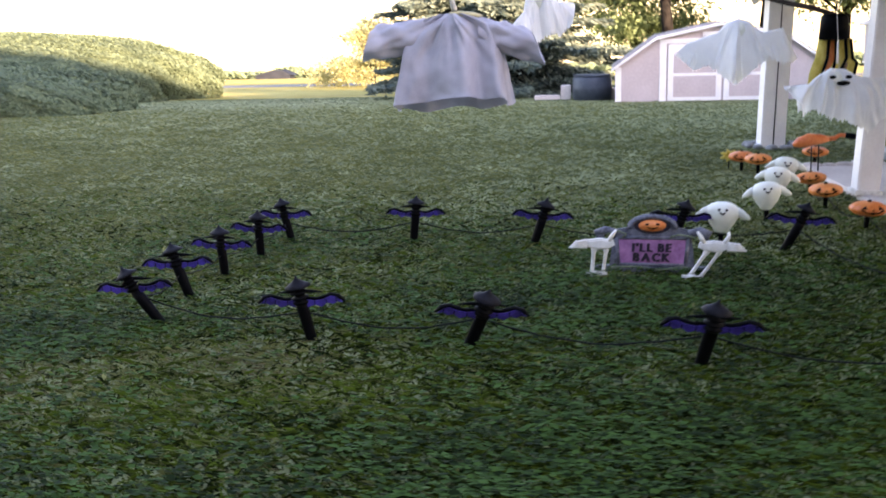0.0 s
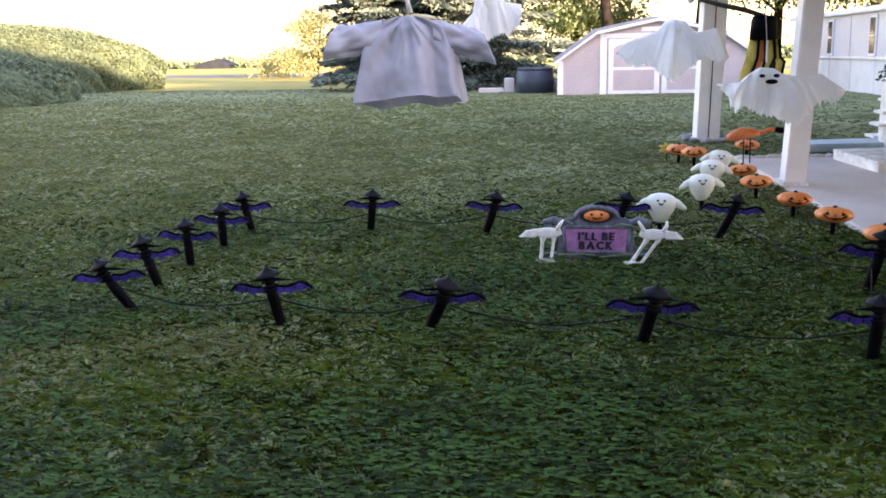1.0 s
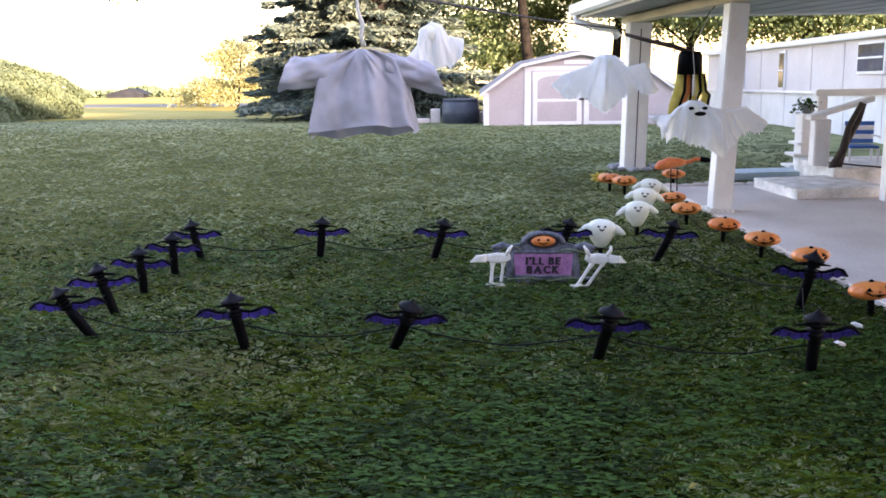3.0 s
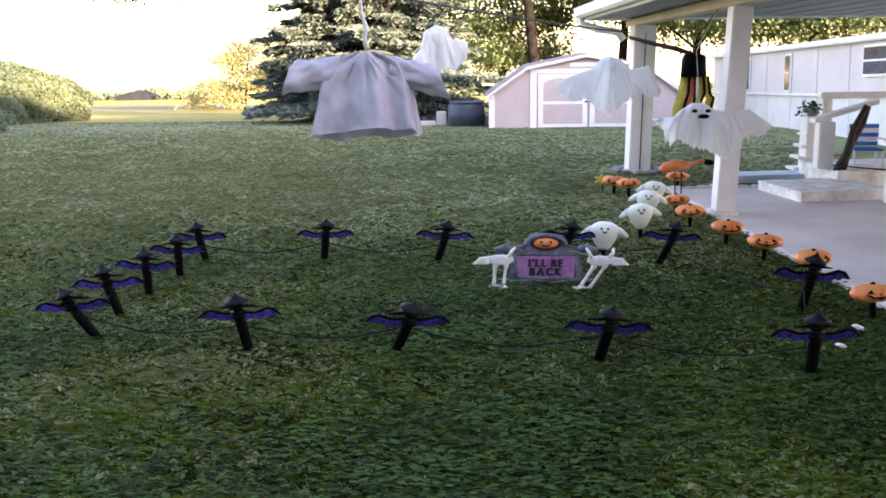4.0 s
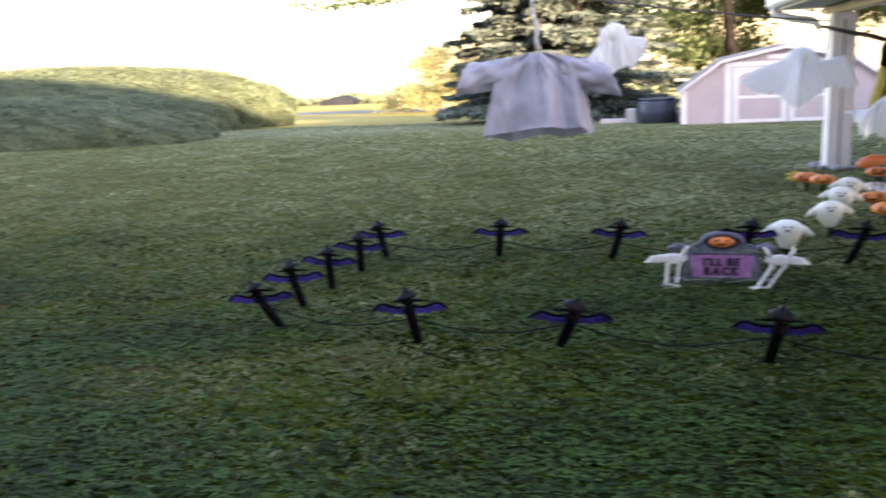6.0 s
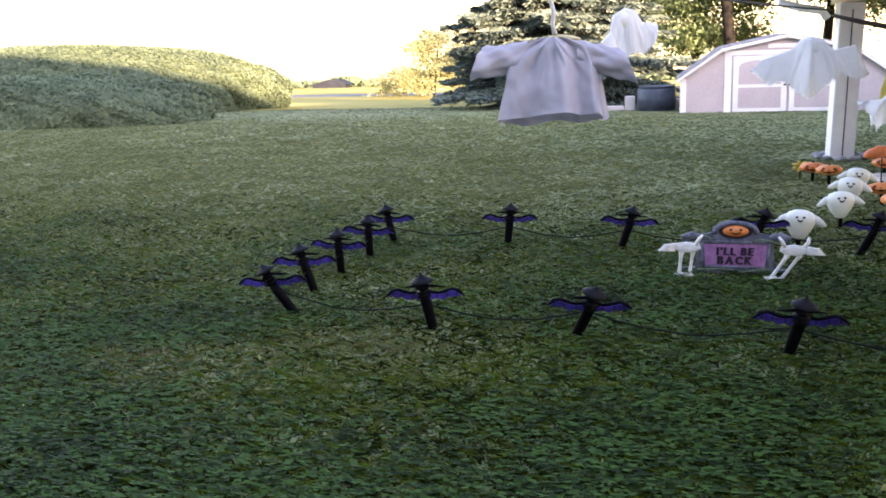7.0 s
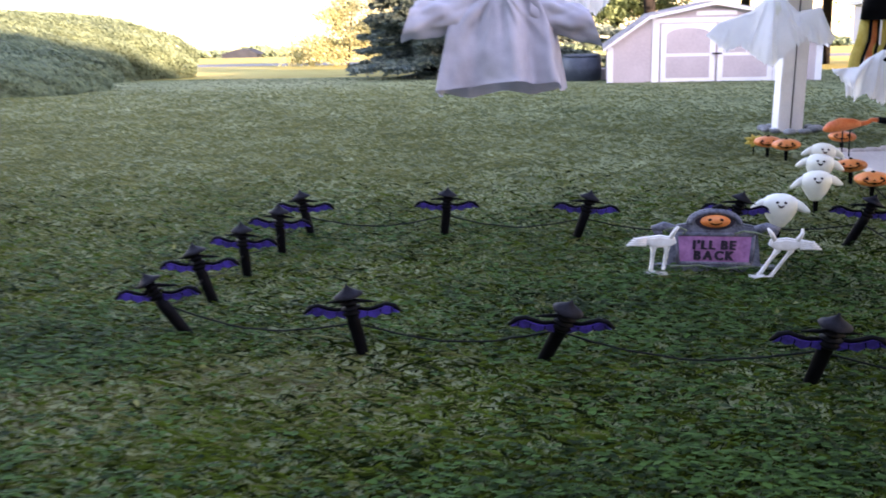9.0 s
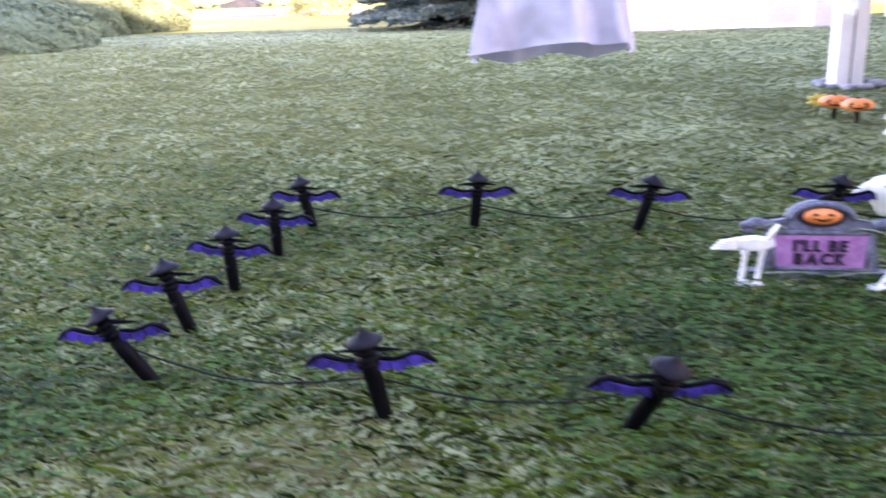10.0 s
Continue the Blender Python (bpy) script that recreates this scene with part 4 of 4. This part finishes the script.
def skeleton_arm(m, tilt, flip):
    """A two-boned forearm stuck in the lawn, with a spread bony palm on top."""
    ob = thing("skeleton_arm", "white plastic skeleton forearm standing in the grass", "decoration", m, group="skeleton arms by the tombstone")
    top = Vector((tilt * 0.20, 0, 0.22))
    part("forearm_bone", bone((-0.035, 0, -0.01), top + Vector((-0.04, 0, 0)), 0.018), ob)
    part("forearm_bone", bone((0.045, 0, -0.01), top + Vector((0.05, 0, 0)), 0.016), ob)
    part("foot_knuckle", lathe("foot_knuckle", [(0.05, -0.005), (0.085, 0.005), (0.08, 0.025), (0.03, 0.035)], BONE, 14, 0.5), ob)
    palm = [(-0.12, 0.0), (-0.04, -0.035), (0.06, -0.03), (0.11, 0.0), (0.10, 0.035), (0.0, 0.05), (-0.10, 0.035)]
    part("palm", plate("palm", [(flip * x + top.x, z + top.z + 0.02) for x, z in palm], -0.03, 0.02, BONE, 0.012), ob)
    for k in range(4):
        z = top.z + 0.005 + 0.016 * k
        part("finger", tube("finger", [(top.x - flip * 0.09, -0.02, z), (top.x - flip * 0.16, -0.025, z - 0.004 * k), (top.x - flip * (0.225 - 0.015 * k), -0.02, z - 0.006)], [0.013, 0.012, 0.007], BONE, 7), ob)
    part("thumb", tube("thumb", [(top.x + flip * 0.07, -0.01, top.z + 0.05), (top.x + flip * 0.095, -0.015, top.z + 0.10), (top.x + flip * 0.12, -0.01, top.z + 0.135)], [0.018, 0.015, 0.009], BONE, 7), ob)
    if flip < 0:
        part("thumb", tube("thumb", [(top.x + 0.07, -0.01, top.z + 0.05), (top.x + 0.10, -0.015, top.z + 0.10), (top.x + 0.10, -0.01, top.z + 0.135)], [0.018, 0.015, 0.009], BONE, 7), ob)


skeleton_arm(pose(0.38, 6.93, 0), 0.12, 1)
skeleton_arm(pose(1.07, 6.90, 0), 0.75, -1)

# ---- hanging cloths ----
gown = thing("hanging_gown", "lilac-grey cloth gown hanging from a rope, sleeves spread", "hanging costume", pose(-0.68, 7.0, 1.93, 0, 0, 4))


def gown_body(seed):
    """A loose smock: gathered at the neck, falling in a few deep uneven folds to an open hem, its front drawn up."""
    r = random.Random(seed)
    cuts = [(0, 0.085, 0.06, 0.01), (0.07, 0.19, 0.085, -0.02), (0.15, 0.30, 0.11, -0.07), (0.35, 0.365, 0.14, -0.24), (0.65, 0.40, 0.185, -0.45), (1, 0.435, 0.22, -0.675)]
    vs, aw, bw, zw = zip(*cuts)
    folds = [(2 * math.pi * (k + r.uniform(-0.32, 0.32)) / 12, r.uniform(0.11, 0.22), r.uniform(0.6, 1.1) * (1 if k % 2 else -0.9), r.uniform(-0.12, 0.12)) for k in range(12)]
    nu, nv, verts, faces = 168, 46, [], []
    for j in range(nv):
        v = j / (nv - 1)
        A, B, Z = (float(np.interp(v, vs, c)) for c in (aw, bw, zw))
        for i in range(nu):
            p = 2 * math.pi * i / nu
            out = 0
            for at, wide, high, drift in folds:
                d = (p - at - drift * v + math.pi) % (2 * math.pi) - math.pi
                out += high * math.exp(-(d / (wide * (0.8 + 0.5 * v))) ** 2)
            c, q = math.cos(p), math.sin(p)
            x, y = A * math.copysign(abs(c) ** 0.85, c), B * math.copysign(abs(q) ** 0.8, q)
            k = 0.10 * (0.30 + 0.70 * v) * out
            x, y = x + 0.5 * k * c, y + k * q
            front = max(0.0, -q)
            # creases fan out from the gathered neck
            far = math.hypot(x, 0.02 - Z)
            fan = noise.noise((5.5 * math.atan2(x, 0.04 - Z), 1.2 * far, 3.0 + seed))
            y -= front * 0.085 * fan * min(1.0, far / 0.10) * math.exp(-(far / 0.42) ** 2)
            x += 0.006 * noise.noise((9 * x, 9 * y, 7 * Z + seed))
            y += 0.022 * noise.noise((5 * x + 2 * Z, 3 + q, 4 * Z - 2 * x + seed)) + 0.008 * noise.noise((14 * x, q, 11 * Z))
            z = Z + v ** 5 * (0.085 * front - 0.02 * max(0.0, q) + 0.035 * out * 0.5 + 0.03 * x)
            verts.append((x, y, z))
    for j in range(nv - 1):
        for i in range(nu):
            k = (i + 1) % nu
            faces.append((j * nu + i, j * nu + k, (j + 1) * nu + k, (j + 1) * nu + i))
    return raw("cloth", verts, faces, GOWN)


def gown_sleeve(side, drop, seed):
    """A short wide sleeve, open at the cuff and creased at the shoulder."""
    nu, nv, verts, faces = 64, 24, [], []
    for j in range(nv):
        v = j / (nv - 1)
        x = side * (0.20 + 0.40 * v)
        zc = -0.115 - drop * v ** 1.3
        H, D = 0.105 + 0.022 * v, 0.085 + 0.03 * v
        for i in range(nu):
            p = 2 * math.pi * i / nu
            q, c = math.sin(p), math.cos(p)
            k = 1 + 0.26 * noise.noise((4.2 * v + seed, 1.8 * c, 1.8 * q)) + 0.07 * math.sin(3 * p + 9 * v + seed) * (1 - 0.5 * v)
            verts.append((x + side * 0.05 * v * (0.6 - q) * v, D * k * c, zc + H * k * q - 0.015 * math.sin(5 * v)))
    for j in range(nv - 1):
        for i in range(nu):
            k = (i + 1) % nu
            faces.append((j * nu + i, j * nu + k, (j + 1) * nu + k, (j + 1) * nu + i))
    return raw("sleeve", verts, faces, GOWN)


part("cloth", gown_body(4), gown)
part("sleeve", gown_sleeve(-1, 0.09, 2), gown)
part("sleeve", gown_sleeve(1, 0.15, 5), gown)
part("collar_disc", lathe("collar_disc", [(0.03, -0.045), (0.08, -0.035), (0.095, -0.015), (0.08, 0.01), (0.04, 0.03)], STRAW, 22, 0.8), gown, pose(0.10, 0.03, 0.005, 0, 6, 0) @ Matrix.Diagonal((1.4, 1.2, 0.6, 1)), "straw-coloured round collar disc")
part("rope", tube("rope", [(0.02, 0, 0.03), (0.0, 0, 0.12), (0.015, 0, 0.2), (-0.02, 0, 0.32), (-0.03, 0, 0.47), (-0.04, 0, 0.49)], [0.022, 0.016, 0.019, 0.013, 0.011, 0.02], ROPE, 8), gown)


def sheet_ghost(m, top, bot, seed, face, label, depth=0.13):
    """A thrown sheet over a ball head, arms pulled out, with a ragged hem."""
    ob = thing("hanging_ghost", label, "hanging ghost", m, group="cloth ghosts hung on the line")
    part("sheet", drape("sheet", top, bot, depth, SHEET, 120, 30, 2.4, 0.035, seed, 0.05, 0.0, 0.13), ob)
    part("head", lathe("head", [(0.03, -0.22), (0.08, -0.18), (0.10, -0.12), (0.09, -0.06), (0.05, -0.025)], GHOST_WHITE, 16, 0.85), ob)
    if face:
        for s in (-1, 1):
            part("eye", lathe("eye", [(0.01, -0.004), (0.031, 0.0), (0.01, 0.004)], BLACK, 12, 0.6), ob, pose(0.068 * s + 0.03, -0.155, -0.075, 90, 0, 0))
        part("mouth", lathe("mouth", [(0.01, -0.004), (0.06, 0.0), (0.01, 0.004)], BLACK, 14, 0.4), ob, pose(0.05, -0.18, -0.130, 90, 0, 0))
    return ob


sheet_ghost(pose(2.44, 9.5, 1.37, 0, 0, 0), [(-0.44, -0.16), (-0.21, -0.14), (-0.13, -0.06), (-0.03, 0.0), (0.10, -0.01), (0.20, -0.075), (0.34, -0.10), (0.54, -0.07), (0.78, -0.22)],
            [(-0.44, -0.18), (-0.33, -0.28), (-0.29, -0.43), (-0.18, -0.37), (-0.02, -0.47), (0.15, -0.49), (0.32, -0.58), (0.44, -0.42), (0.56, -0.33), (0.69, -0.36), (0.78, -0.24)], 8, True, "white sheet ghost with black eyes and open mouth")
sheet_ghost(pose(1.69, 11.0, 1.85, 0, 0, -4), [(-0.64, -0.36), (-0.52, -0.25), (-0.20, -0.14), (-0.11, -0.03), (0, 0.0), (0.11, -0.03), (0.25, -0.16), (0.48, -0.11), (0.62, -0.42)],
            [(-0.64, -0.39), (-0.44, -0.54), (-0.30, -0.49), (-0.13, -0.61), (0.0, -0.69), (0.16, -0.57), (0.33, -0.42), (0.48, -0.49), (0.62, -0.46)], 12, False, "plain white sheet ghost hanging from the line", 0.15)
sheet_ghost(pose(-0.28, 9.2, 2.20, 6, -10, 24), [(-0.30, -0.30), (-0.16, -0.20), (-0.11, -0.04), (0, 0.0), (0.10, -0.04), (0.17, -0.17), (0.32, -0.22)],
            [(-0.30, -0.34), (-0.26, -0.50), (-0.12, -0.55), (0.02, -0.44), (0.14, -0.50), (0.26, -0.40), (0.32, -0.27)], 17, False, "small crumpled white sheet ghost on its string", 0.14)


def line_between(a, b, sag, n=24):
    a, b = Vector(a), Vector(b)
    return [a.lerp(b, k / n) + Vector((0, 0, -sag * 4 * (k / n) * (1 - k / n))) for k in range(n + 1)]


overhead = thing("overhead_line", "weathered grey rope line strung over the lawn to the porch", "rope line")
part("span", tube("span", line_between((2.36, 14.5, 2.18), (-0.72, 7.0, 2.42), 0.03), 0.011, LINE, 8), overhead)
part("span", tube("span", line_between((-0.72, 7.0, 2.42), (-5.5, -4.4, 3.6), 0.05), 0.011, LINE, 8), overhead)
for name, pts in (("string", [(1.69, 11.0, 1.84), (1.68, 11.0, 2.05), (1.60, 12.65, 2.22)]), ("string", [(-0.28, 9.2, 2.20), (-0.104, 8.5, 2.355)]), ("string", [(2.48, 9.5, 1.36), (2.5, 9.9, 1.9), (2.93, 10.9, 2.40)])):
    thing("hanging_string", "thin pale string holding a cloth ghost", "string", None, tube("hanging_string", pts, 0.003, ROPE, 6), "strings of the ghosts")

legs = thing("witch_legs", "witch legs ornament with black hat and yellow stockings", "hanging ornament", pose(2.63, 10.7, 1.86, 0, 0, 0))
part("hat", lathe("hat", [(0.12, -0.26), (0.15, -0.25), (0.14, -0.05), (0.12, 0.0), (0.03, 0.01)], BLACK, 18, 0.7), legs)
for x0, x1, z1, mat, w in ((-0.10, -0.19, -0.82, YELLOW, 0.060), (-0.01, -0.07, -0.86, ORANGE, 0.040), (0.07, 0.01, -0.74, YELLOW, 0.052), (0.13, 0.17, -0.66, YELLOW, 0.042)):
    leg = part("stocking", tube("stocking", [(x0, 0, -0.25), (x0 * 1.15, 0.0, -0.45), (x1 + 0.02, -0.03, 0.75 * z1), (x1, -0.01, z1)], [w * 0.8, w, w, w * 0.9], mat, 10, flat=0.35), legs)
    part("stripe", tube("stripe", [(x0 + w * 0.8, -0.03, -0.25), (x0 * 1.15 + w, -0.03, -0.45), (x1 + w + 0.02, -0.055, 0.75 * z1), (x1 + w, -0.03, 0.97 * z1)], 0.015, BLACK, 6), leg)
part("pole", tube("pole", [(0.03, -0.07, -0.05), (0.035, -0.07, -0.5)], 0.011, WHITE, 8), legs)
part("branch", tube("branch", [(-0.73, 0.2, 0.21), (-0.45, 0.16, 0.13), (-0.2, 0.1, 0.07), (0.14, 0.05, -0.05)], [0.02, 0.026, 0.03, 0.022], WOOD_DARK, 8), legs, None, "dark bare branch holding the hat")
part("hook", tube("hook", [(0, 0, 0.0), (0.02, 0, 0.2), (0.30, 0.1, 0.54)], 0.006, BLACK_DULL, 6), legs)

bird = thing("lawn_flamingo", "orange plastic flamingo with black head on wire legs", "lawn ornament", pose(2.70, 11.9, 0, 0, 0, 0))
part("body", tube("body", [(-0.24, 0, 0.36), (-0.18, 0, 0.385), (-0.06, 0, 0.42), (0.08, 0, 0.43), (0.16, 0, 0.43)], [0.02, 0.062, 0.08, 0.058, 0.03], CORAL, 14), bird)
part("neck", tube("neck", [(0.14, 0, 0.43), (0.22, 0, 0.44), (0.28, 0, 0.475), (0.36, 0, 0.47)], [0.032, 0.026, 0.024, 0.028], CORAL, 10), bird)
part("head", tube("head", [(0.34, 0, 0.475), (0.42, 0, 0.46), (0.52, 0, 0.45)], [0.032, 0.04, 0.012], BLACK, 10), bird)
for x in (-0.03, 0.05):
    part("leg", tube("leg", [(x, 0, 0.36), (x + 0.01, 0, -0.04)], 0.008, BLACK, 6), bird)

r = random.Random(77)
for k in range(11):
    a = 2 * math.pi * k / 11
    bm = bmesh.new()
    bmesh.ops.create_icosphere(bm, subdivisions=2, radius=1)
    for v in bm.verts:
        v.co *= 1 + 0.25 * noise.noise(v.co * 1.3 + Vector((k * 3, 0, 0)))
    s = r.uniform(0.065, 0.11)
    bmesh.ops.scale(bm, vec=(s * 1.4, s, s * 0.55), verts=bm.verts)
    thing("edging_stone", "grey rounded stone round the post foot", "stone", pose(2.58 + 0.36 * math.cos(a), 14.65 + 0.36 * math.sin(a), 0.03, 0, 0, r.uniform(0, 90)), bm_mesh("edging_stone", bm, ROCK, True), "stones round the porch post")

for k in range(7):
    bm = bmesh.new()
    bmesh.ops.create_icosphere(bm, subdivisions=2, radius=1)
    for v in bm.verts:
        v.co *= 1 + 0.25 * noise.noise(v.co * 1.4 + Vector((k * 5, 3, 0)))
    s = r.uniform(0.07, 0.11)
    bmesh.ops.scale(bm, vec=(s * 1.5, s, s * 0.6), verts=bm.verts)
    thing("edging_stone", "pale flat stone edging the porch slab", "stone", PORCH @ pose(0.0 + 0.19 * k, -2.28 + r.uniform(-0.03, 0.03), 0.03, 0, 0, r.uniform(-20, 20)), bm_mesh("edging_stone", bm, CONCRETE, True), "stones along the slab")

flower = thing("pinwheel_flower", "yellow plastic flower light near the pumpkins", "ornament", pose(1.77, 12.35, 0, 0, 0, 0))
part("stem", tube("stem", [(0, 0, -0.03), (0, 0, 0.18)], 0.008, BLACK, 6), flower)
for k in range(7):
    a = 2 * math.pi * k / 7
    part("petal", tube("petal", [(0, -0.01, 0.18), (0.06 * math.cos(a), -0.015, 0.18 + 0.045 * math.sin(a)), (0.12 * math.cos(a), -0.01, 0.18 + 0.08 * math.sin(a))], [0.012, 0.028, 0.006], YELLOW, 7, flat=0.4), flower)

for x, y, rz in ((2.60, 5.28, 20), (2.86, 5.7, -30), (2.72, 5.5, 60)):
    thing("paper_scrap", "small crumpled white paper scrap on the grass", "litter", pose(x, y, 0.05, 8, 12, rz), plate("paper_scrap", [(-0.04, 0), (-0.015, 0.012), (0.03, 0.008), (0.045, -0.006), (0.01, -0.012)], -0.02, 0.012, WHITE, 0.002), "scraps by the cord")
thing("fallen_twig", "pale dry twig lying on the grass", "twig", pose(-1.5, 5.36, 0.04, 0, 0, -6), tube("fallen_twig", [(-0.15, 0, 0), (-0.05, 0.01, 0.008), (0.05, 0, 0.0), (0.14, -0.02, 0.004)], [0.004, 0.006, 0.006, 0.003], BLADE_DRY, 7))

# ---- unseen block behind, added with a stepped top to shade the lawn ----
thing("house", "tall unseen block added to shade the lawn", "house", pose(20, -17, 0, 0, 0, -15), plate("house", [(-60, 0), (75, 0), (75, 14.8), (17.5, 14.8), (17.5, 13.45), (-60, 13.45)], -9, 0, SHADE_BLOCK))

# ---- grass ----


def blades(name, n, x0, x1, y0, y1, length, width, mat, seed, patch=None, lean=0.9, a=1.0, b=2.0):
    g = np.random.default_rng(seed)
    x, y = g.uniform(x0, x1, n), y0 + (y1 - y0) * g.beta(a, b, n)
    if patch is not None:
        keep = patch(x, y, g)
        x, y = x[keep], y[keep]
    lx, ly = (x - 2.55) * 0.995 + (y - 14.7) * 0.1, -(x - 2.55) * 0.1 + (y - 14.7) * 0.995
    keep = ~((lx > -0.14) & (ly < -2.38))
    x, y = x[keep], y[keep]
    n = len(x)
    a = g.uniform(0, 2 * np.pi, n)
    L = length * g.uniform(0.5, 1.3, n)
    w = width * g.uniform(0.7, 1.3, n)
    tip = lean * L * g.uniform(0.3, 1.0, n)
    b = a + g.normal(size=n) * 0.8
    base = np.stack([x, y, lay(y) - 0.012], 1)
    side = np.stack([-np.sin(b), np.cos(b), 0 * b], 1) * w[:, None]
    way = np.stack([2.3 * np.cos(a), 0.8 * np.sin(a), 0 * a], 1)
    mid = base + way * (0.35 * tip)[:, None] + np.array([0, 0, 1]) * (0.62 * L)[:, None]
    end = base + way * tip[:, None] + np.array([0, 0, 1]) * (0.8 * L)[:, None]
    v = np.stack([base - side, base + side, mid + side * 0.8, end, mid - side * 0.8], 1).reshape(-1, 3)
    f = np.arange(5 * n).reshape(n, 5)
    return big(name, v, f, mat)


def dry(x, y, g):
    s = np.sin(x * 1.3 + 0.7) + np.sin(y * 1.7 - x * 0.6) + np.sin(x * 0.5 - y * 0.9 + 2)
    # y term paints distance haze into the mix; x term is the drier left
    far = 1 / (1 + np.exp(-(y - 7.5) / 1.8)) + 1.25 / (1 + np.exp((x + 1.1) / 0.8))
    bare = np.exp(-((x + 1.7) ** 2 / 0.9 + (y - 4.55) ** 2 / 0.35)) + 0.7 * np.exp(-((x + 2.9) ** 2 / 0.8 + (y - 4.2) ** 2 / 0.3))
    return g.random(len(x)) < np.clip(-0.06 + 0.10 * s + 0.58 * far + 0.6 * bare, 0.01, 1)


def worn(x, y):
    wob = 0.25 * np.sin(3.1 * x + 1.7 * y) + 0.2 * np.sin(5.3 * y - 2.2 * x)
    return np.exp(-((x + 1.55) ** 2 / 0.55 + (y - 4.75) ** 2 / 0.12) - wob) + 0.8 * np.exp(-((x + 2.75) ** 2 / 0.5 + (y - 4.25) ** 2 / 0.16) - wob) + 0.5 * np.exp(-((x + 1.0) ** 2 / 0.6 + (y - 3.3) ** 2 / 0.1) - wob)


def green(x, y, g):
    return g.random(len(x)) > np.clip(0.6 * worn(x, y) + 0.40 / (1 + np.exp((x + 1.9) / 0.6)), 0, 0.70)


def straw(x, y, g):
    return g.random(len(x)) < np.clip(0.5 * worn(x, y) - 0.06, 0, 0.55)


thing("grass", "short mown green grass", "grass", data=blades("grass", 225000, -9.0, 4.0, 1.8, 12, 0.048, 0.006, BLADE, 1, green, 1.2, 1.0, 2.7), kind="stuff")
thing("grass", "short mown green grass at the near edge", "grass", data=blades("grass", 85000, -9.5, 4.0, -4.5, 2.3, 0.06, 0.016, BLADE, 6, None, 2.0, 1.0, 0.85), kind="stuff")
thing("grass", "short mown green grass farther off, paled for distance", "grass", data=blades("grass", 140000, -25, 6.5, 4.5, 30, 0.04, 0.007, BLADE_HAZE, 2, None, 2.0, 1.6, 3.0), kind="stuff")
thing("grass", "short mown grass at the far side, paled for distance", "grass", data=blades("grass", 26000, -30, 12, 20, 36.0, 0.035, 0.014, BLADE_HAZE, 4, None, 2.4, 1.7, 1.2), kind="stuff")
thing("grass", "straw-coloured dry grass, denser far off to paint distance paler", "dry grass", data=blades("grass", 390000, -17.0, 4.5, 1.8, 28, 0.042, 0.005, BLADE_DRY, 3, dry, 1.7, 1.1, 2.6), kind="stuff")

thing("grass", "worn patch of flattened straw-coloured grass", "dry grass", data=blades("grass", 40000, -4.2, 0.4, 2.8, 5.8, 0.03, 0.005, STRAW_GRASS, 15, straw, 2.6, 1.0, 1.0), kind="stuff")


def clover(n, seed):
    g = np.random.default_rng(seed)
    x, y = g.uniform(-7.0, 3.2, n), 1.9 + 9 * g.beta(1, 2.4, n)
    s = np.sin(x * 1.9 + 1) + np.sin(y * 2.3 - x) + np.sin(x * 0.8 + y * 1.1)
    s = s + g.normal(size=n) * 0.9
    keep = g.random(n) < np.clip(0.42 + 0.18 * s - 0.8 * worn(x, y), 0.03, 1)
    x, y = x[keep], y[keep]
    n = len(x)
    z = g.uniform(0.018, 0.05, n)
    out = []
    a0 = g.uniform(0, 6.28, n)
    for k in range(3):
        a = a0 + k * 2.094
        w = np.stack([2.1 * np.cos(a), np.sin(a), 0.25 * g.normal(size=n)], 1)
        t = np.stack([-2.1 * np.sin(a), np.cos(a), 0.25 * g.normal(size=n)], 1)
        c = np.stack([x, y, z], 1)
        r = (0.0165 * g.uniform(0.6, 1.4, n))[:, None]
        out.append(np.stack([c, c + w * r * 0.8 + t * r * 0.55, c + w * r * 1.25, c + w * r * 0.8 - t * r * 0.55], 1))
    v = np.concatenate(out).reshape(-1, 3)
    return big("clover", v, np.arange(len(v)).reshape(-1, 4), CLOVER)


thing("clover", "low clover leaves among the grass", "clover", data=clover(75000, 9), kind="stuff")


def flecks(n, seed):
    g = np.random.default_rng(seed)
    c = np.stack([g.uniform(-6, 3.2, n), g.uniform(2.2, 12, n), g.uniform(0.03, 0.05, n)], 1)
    return leaf_cloud("pale_leaves", c, 0.028, BLADE_DRY, g)


thing("pale_leaves", "scattered small pale fallen leaves", "leaves", data=flecks(220, 12), kind="stuff")
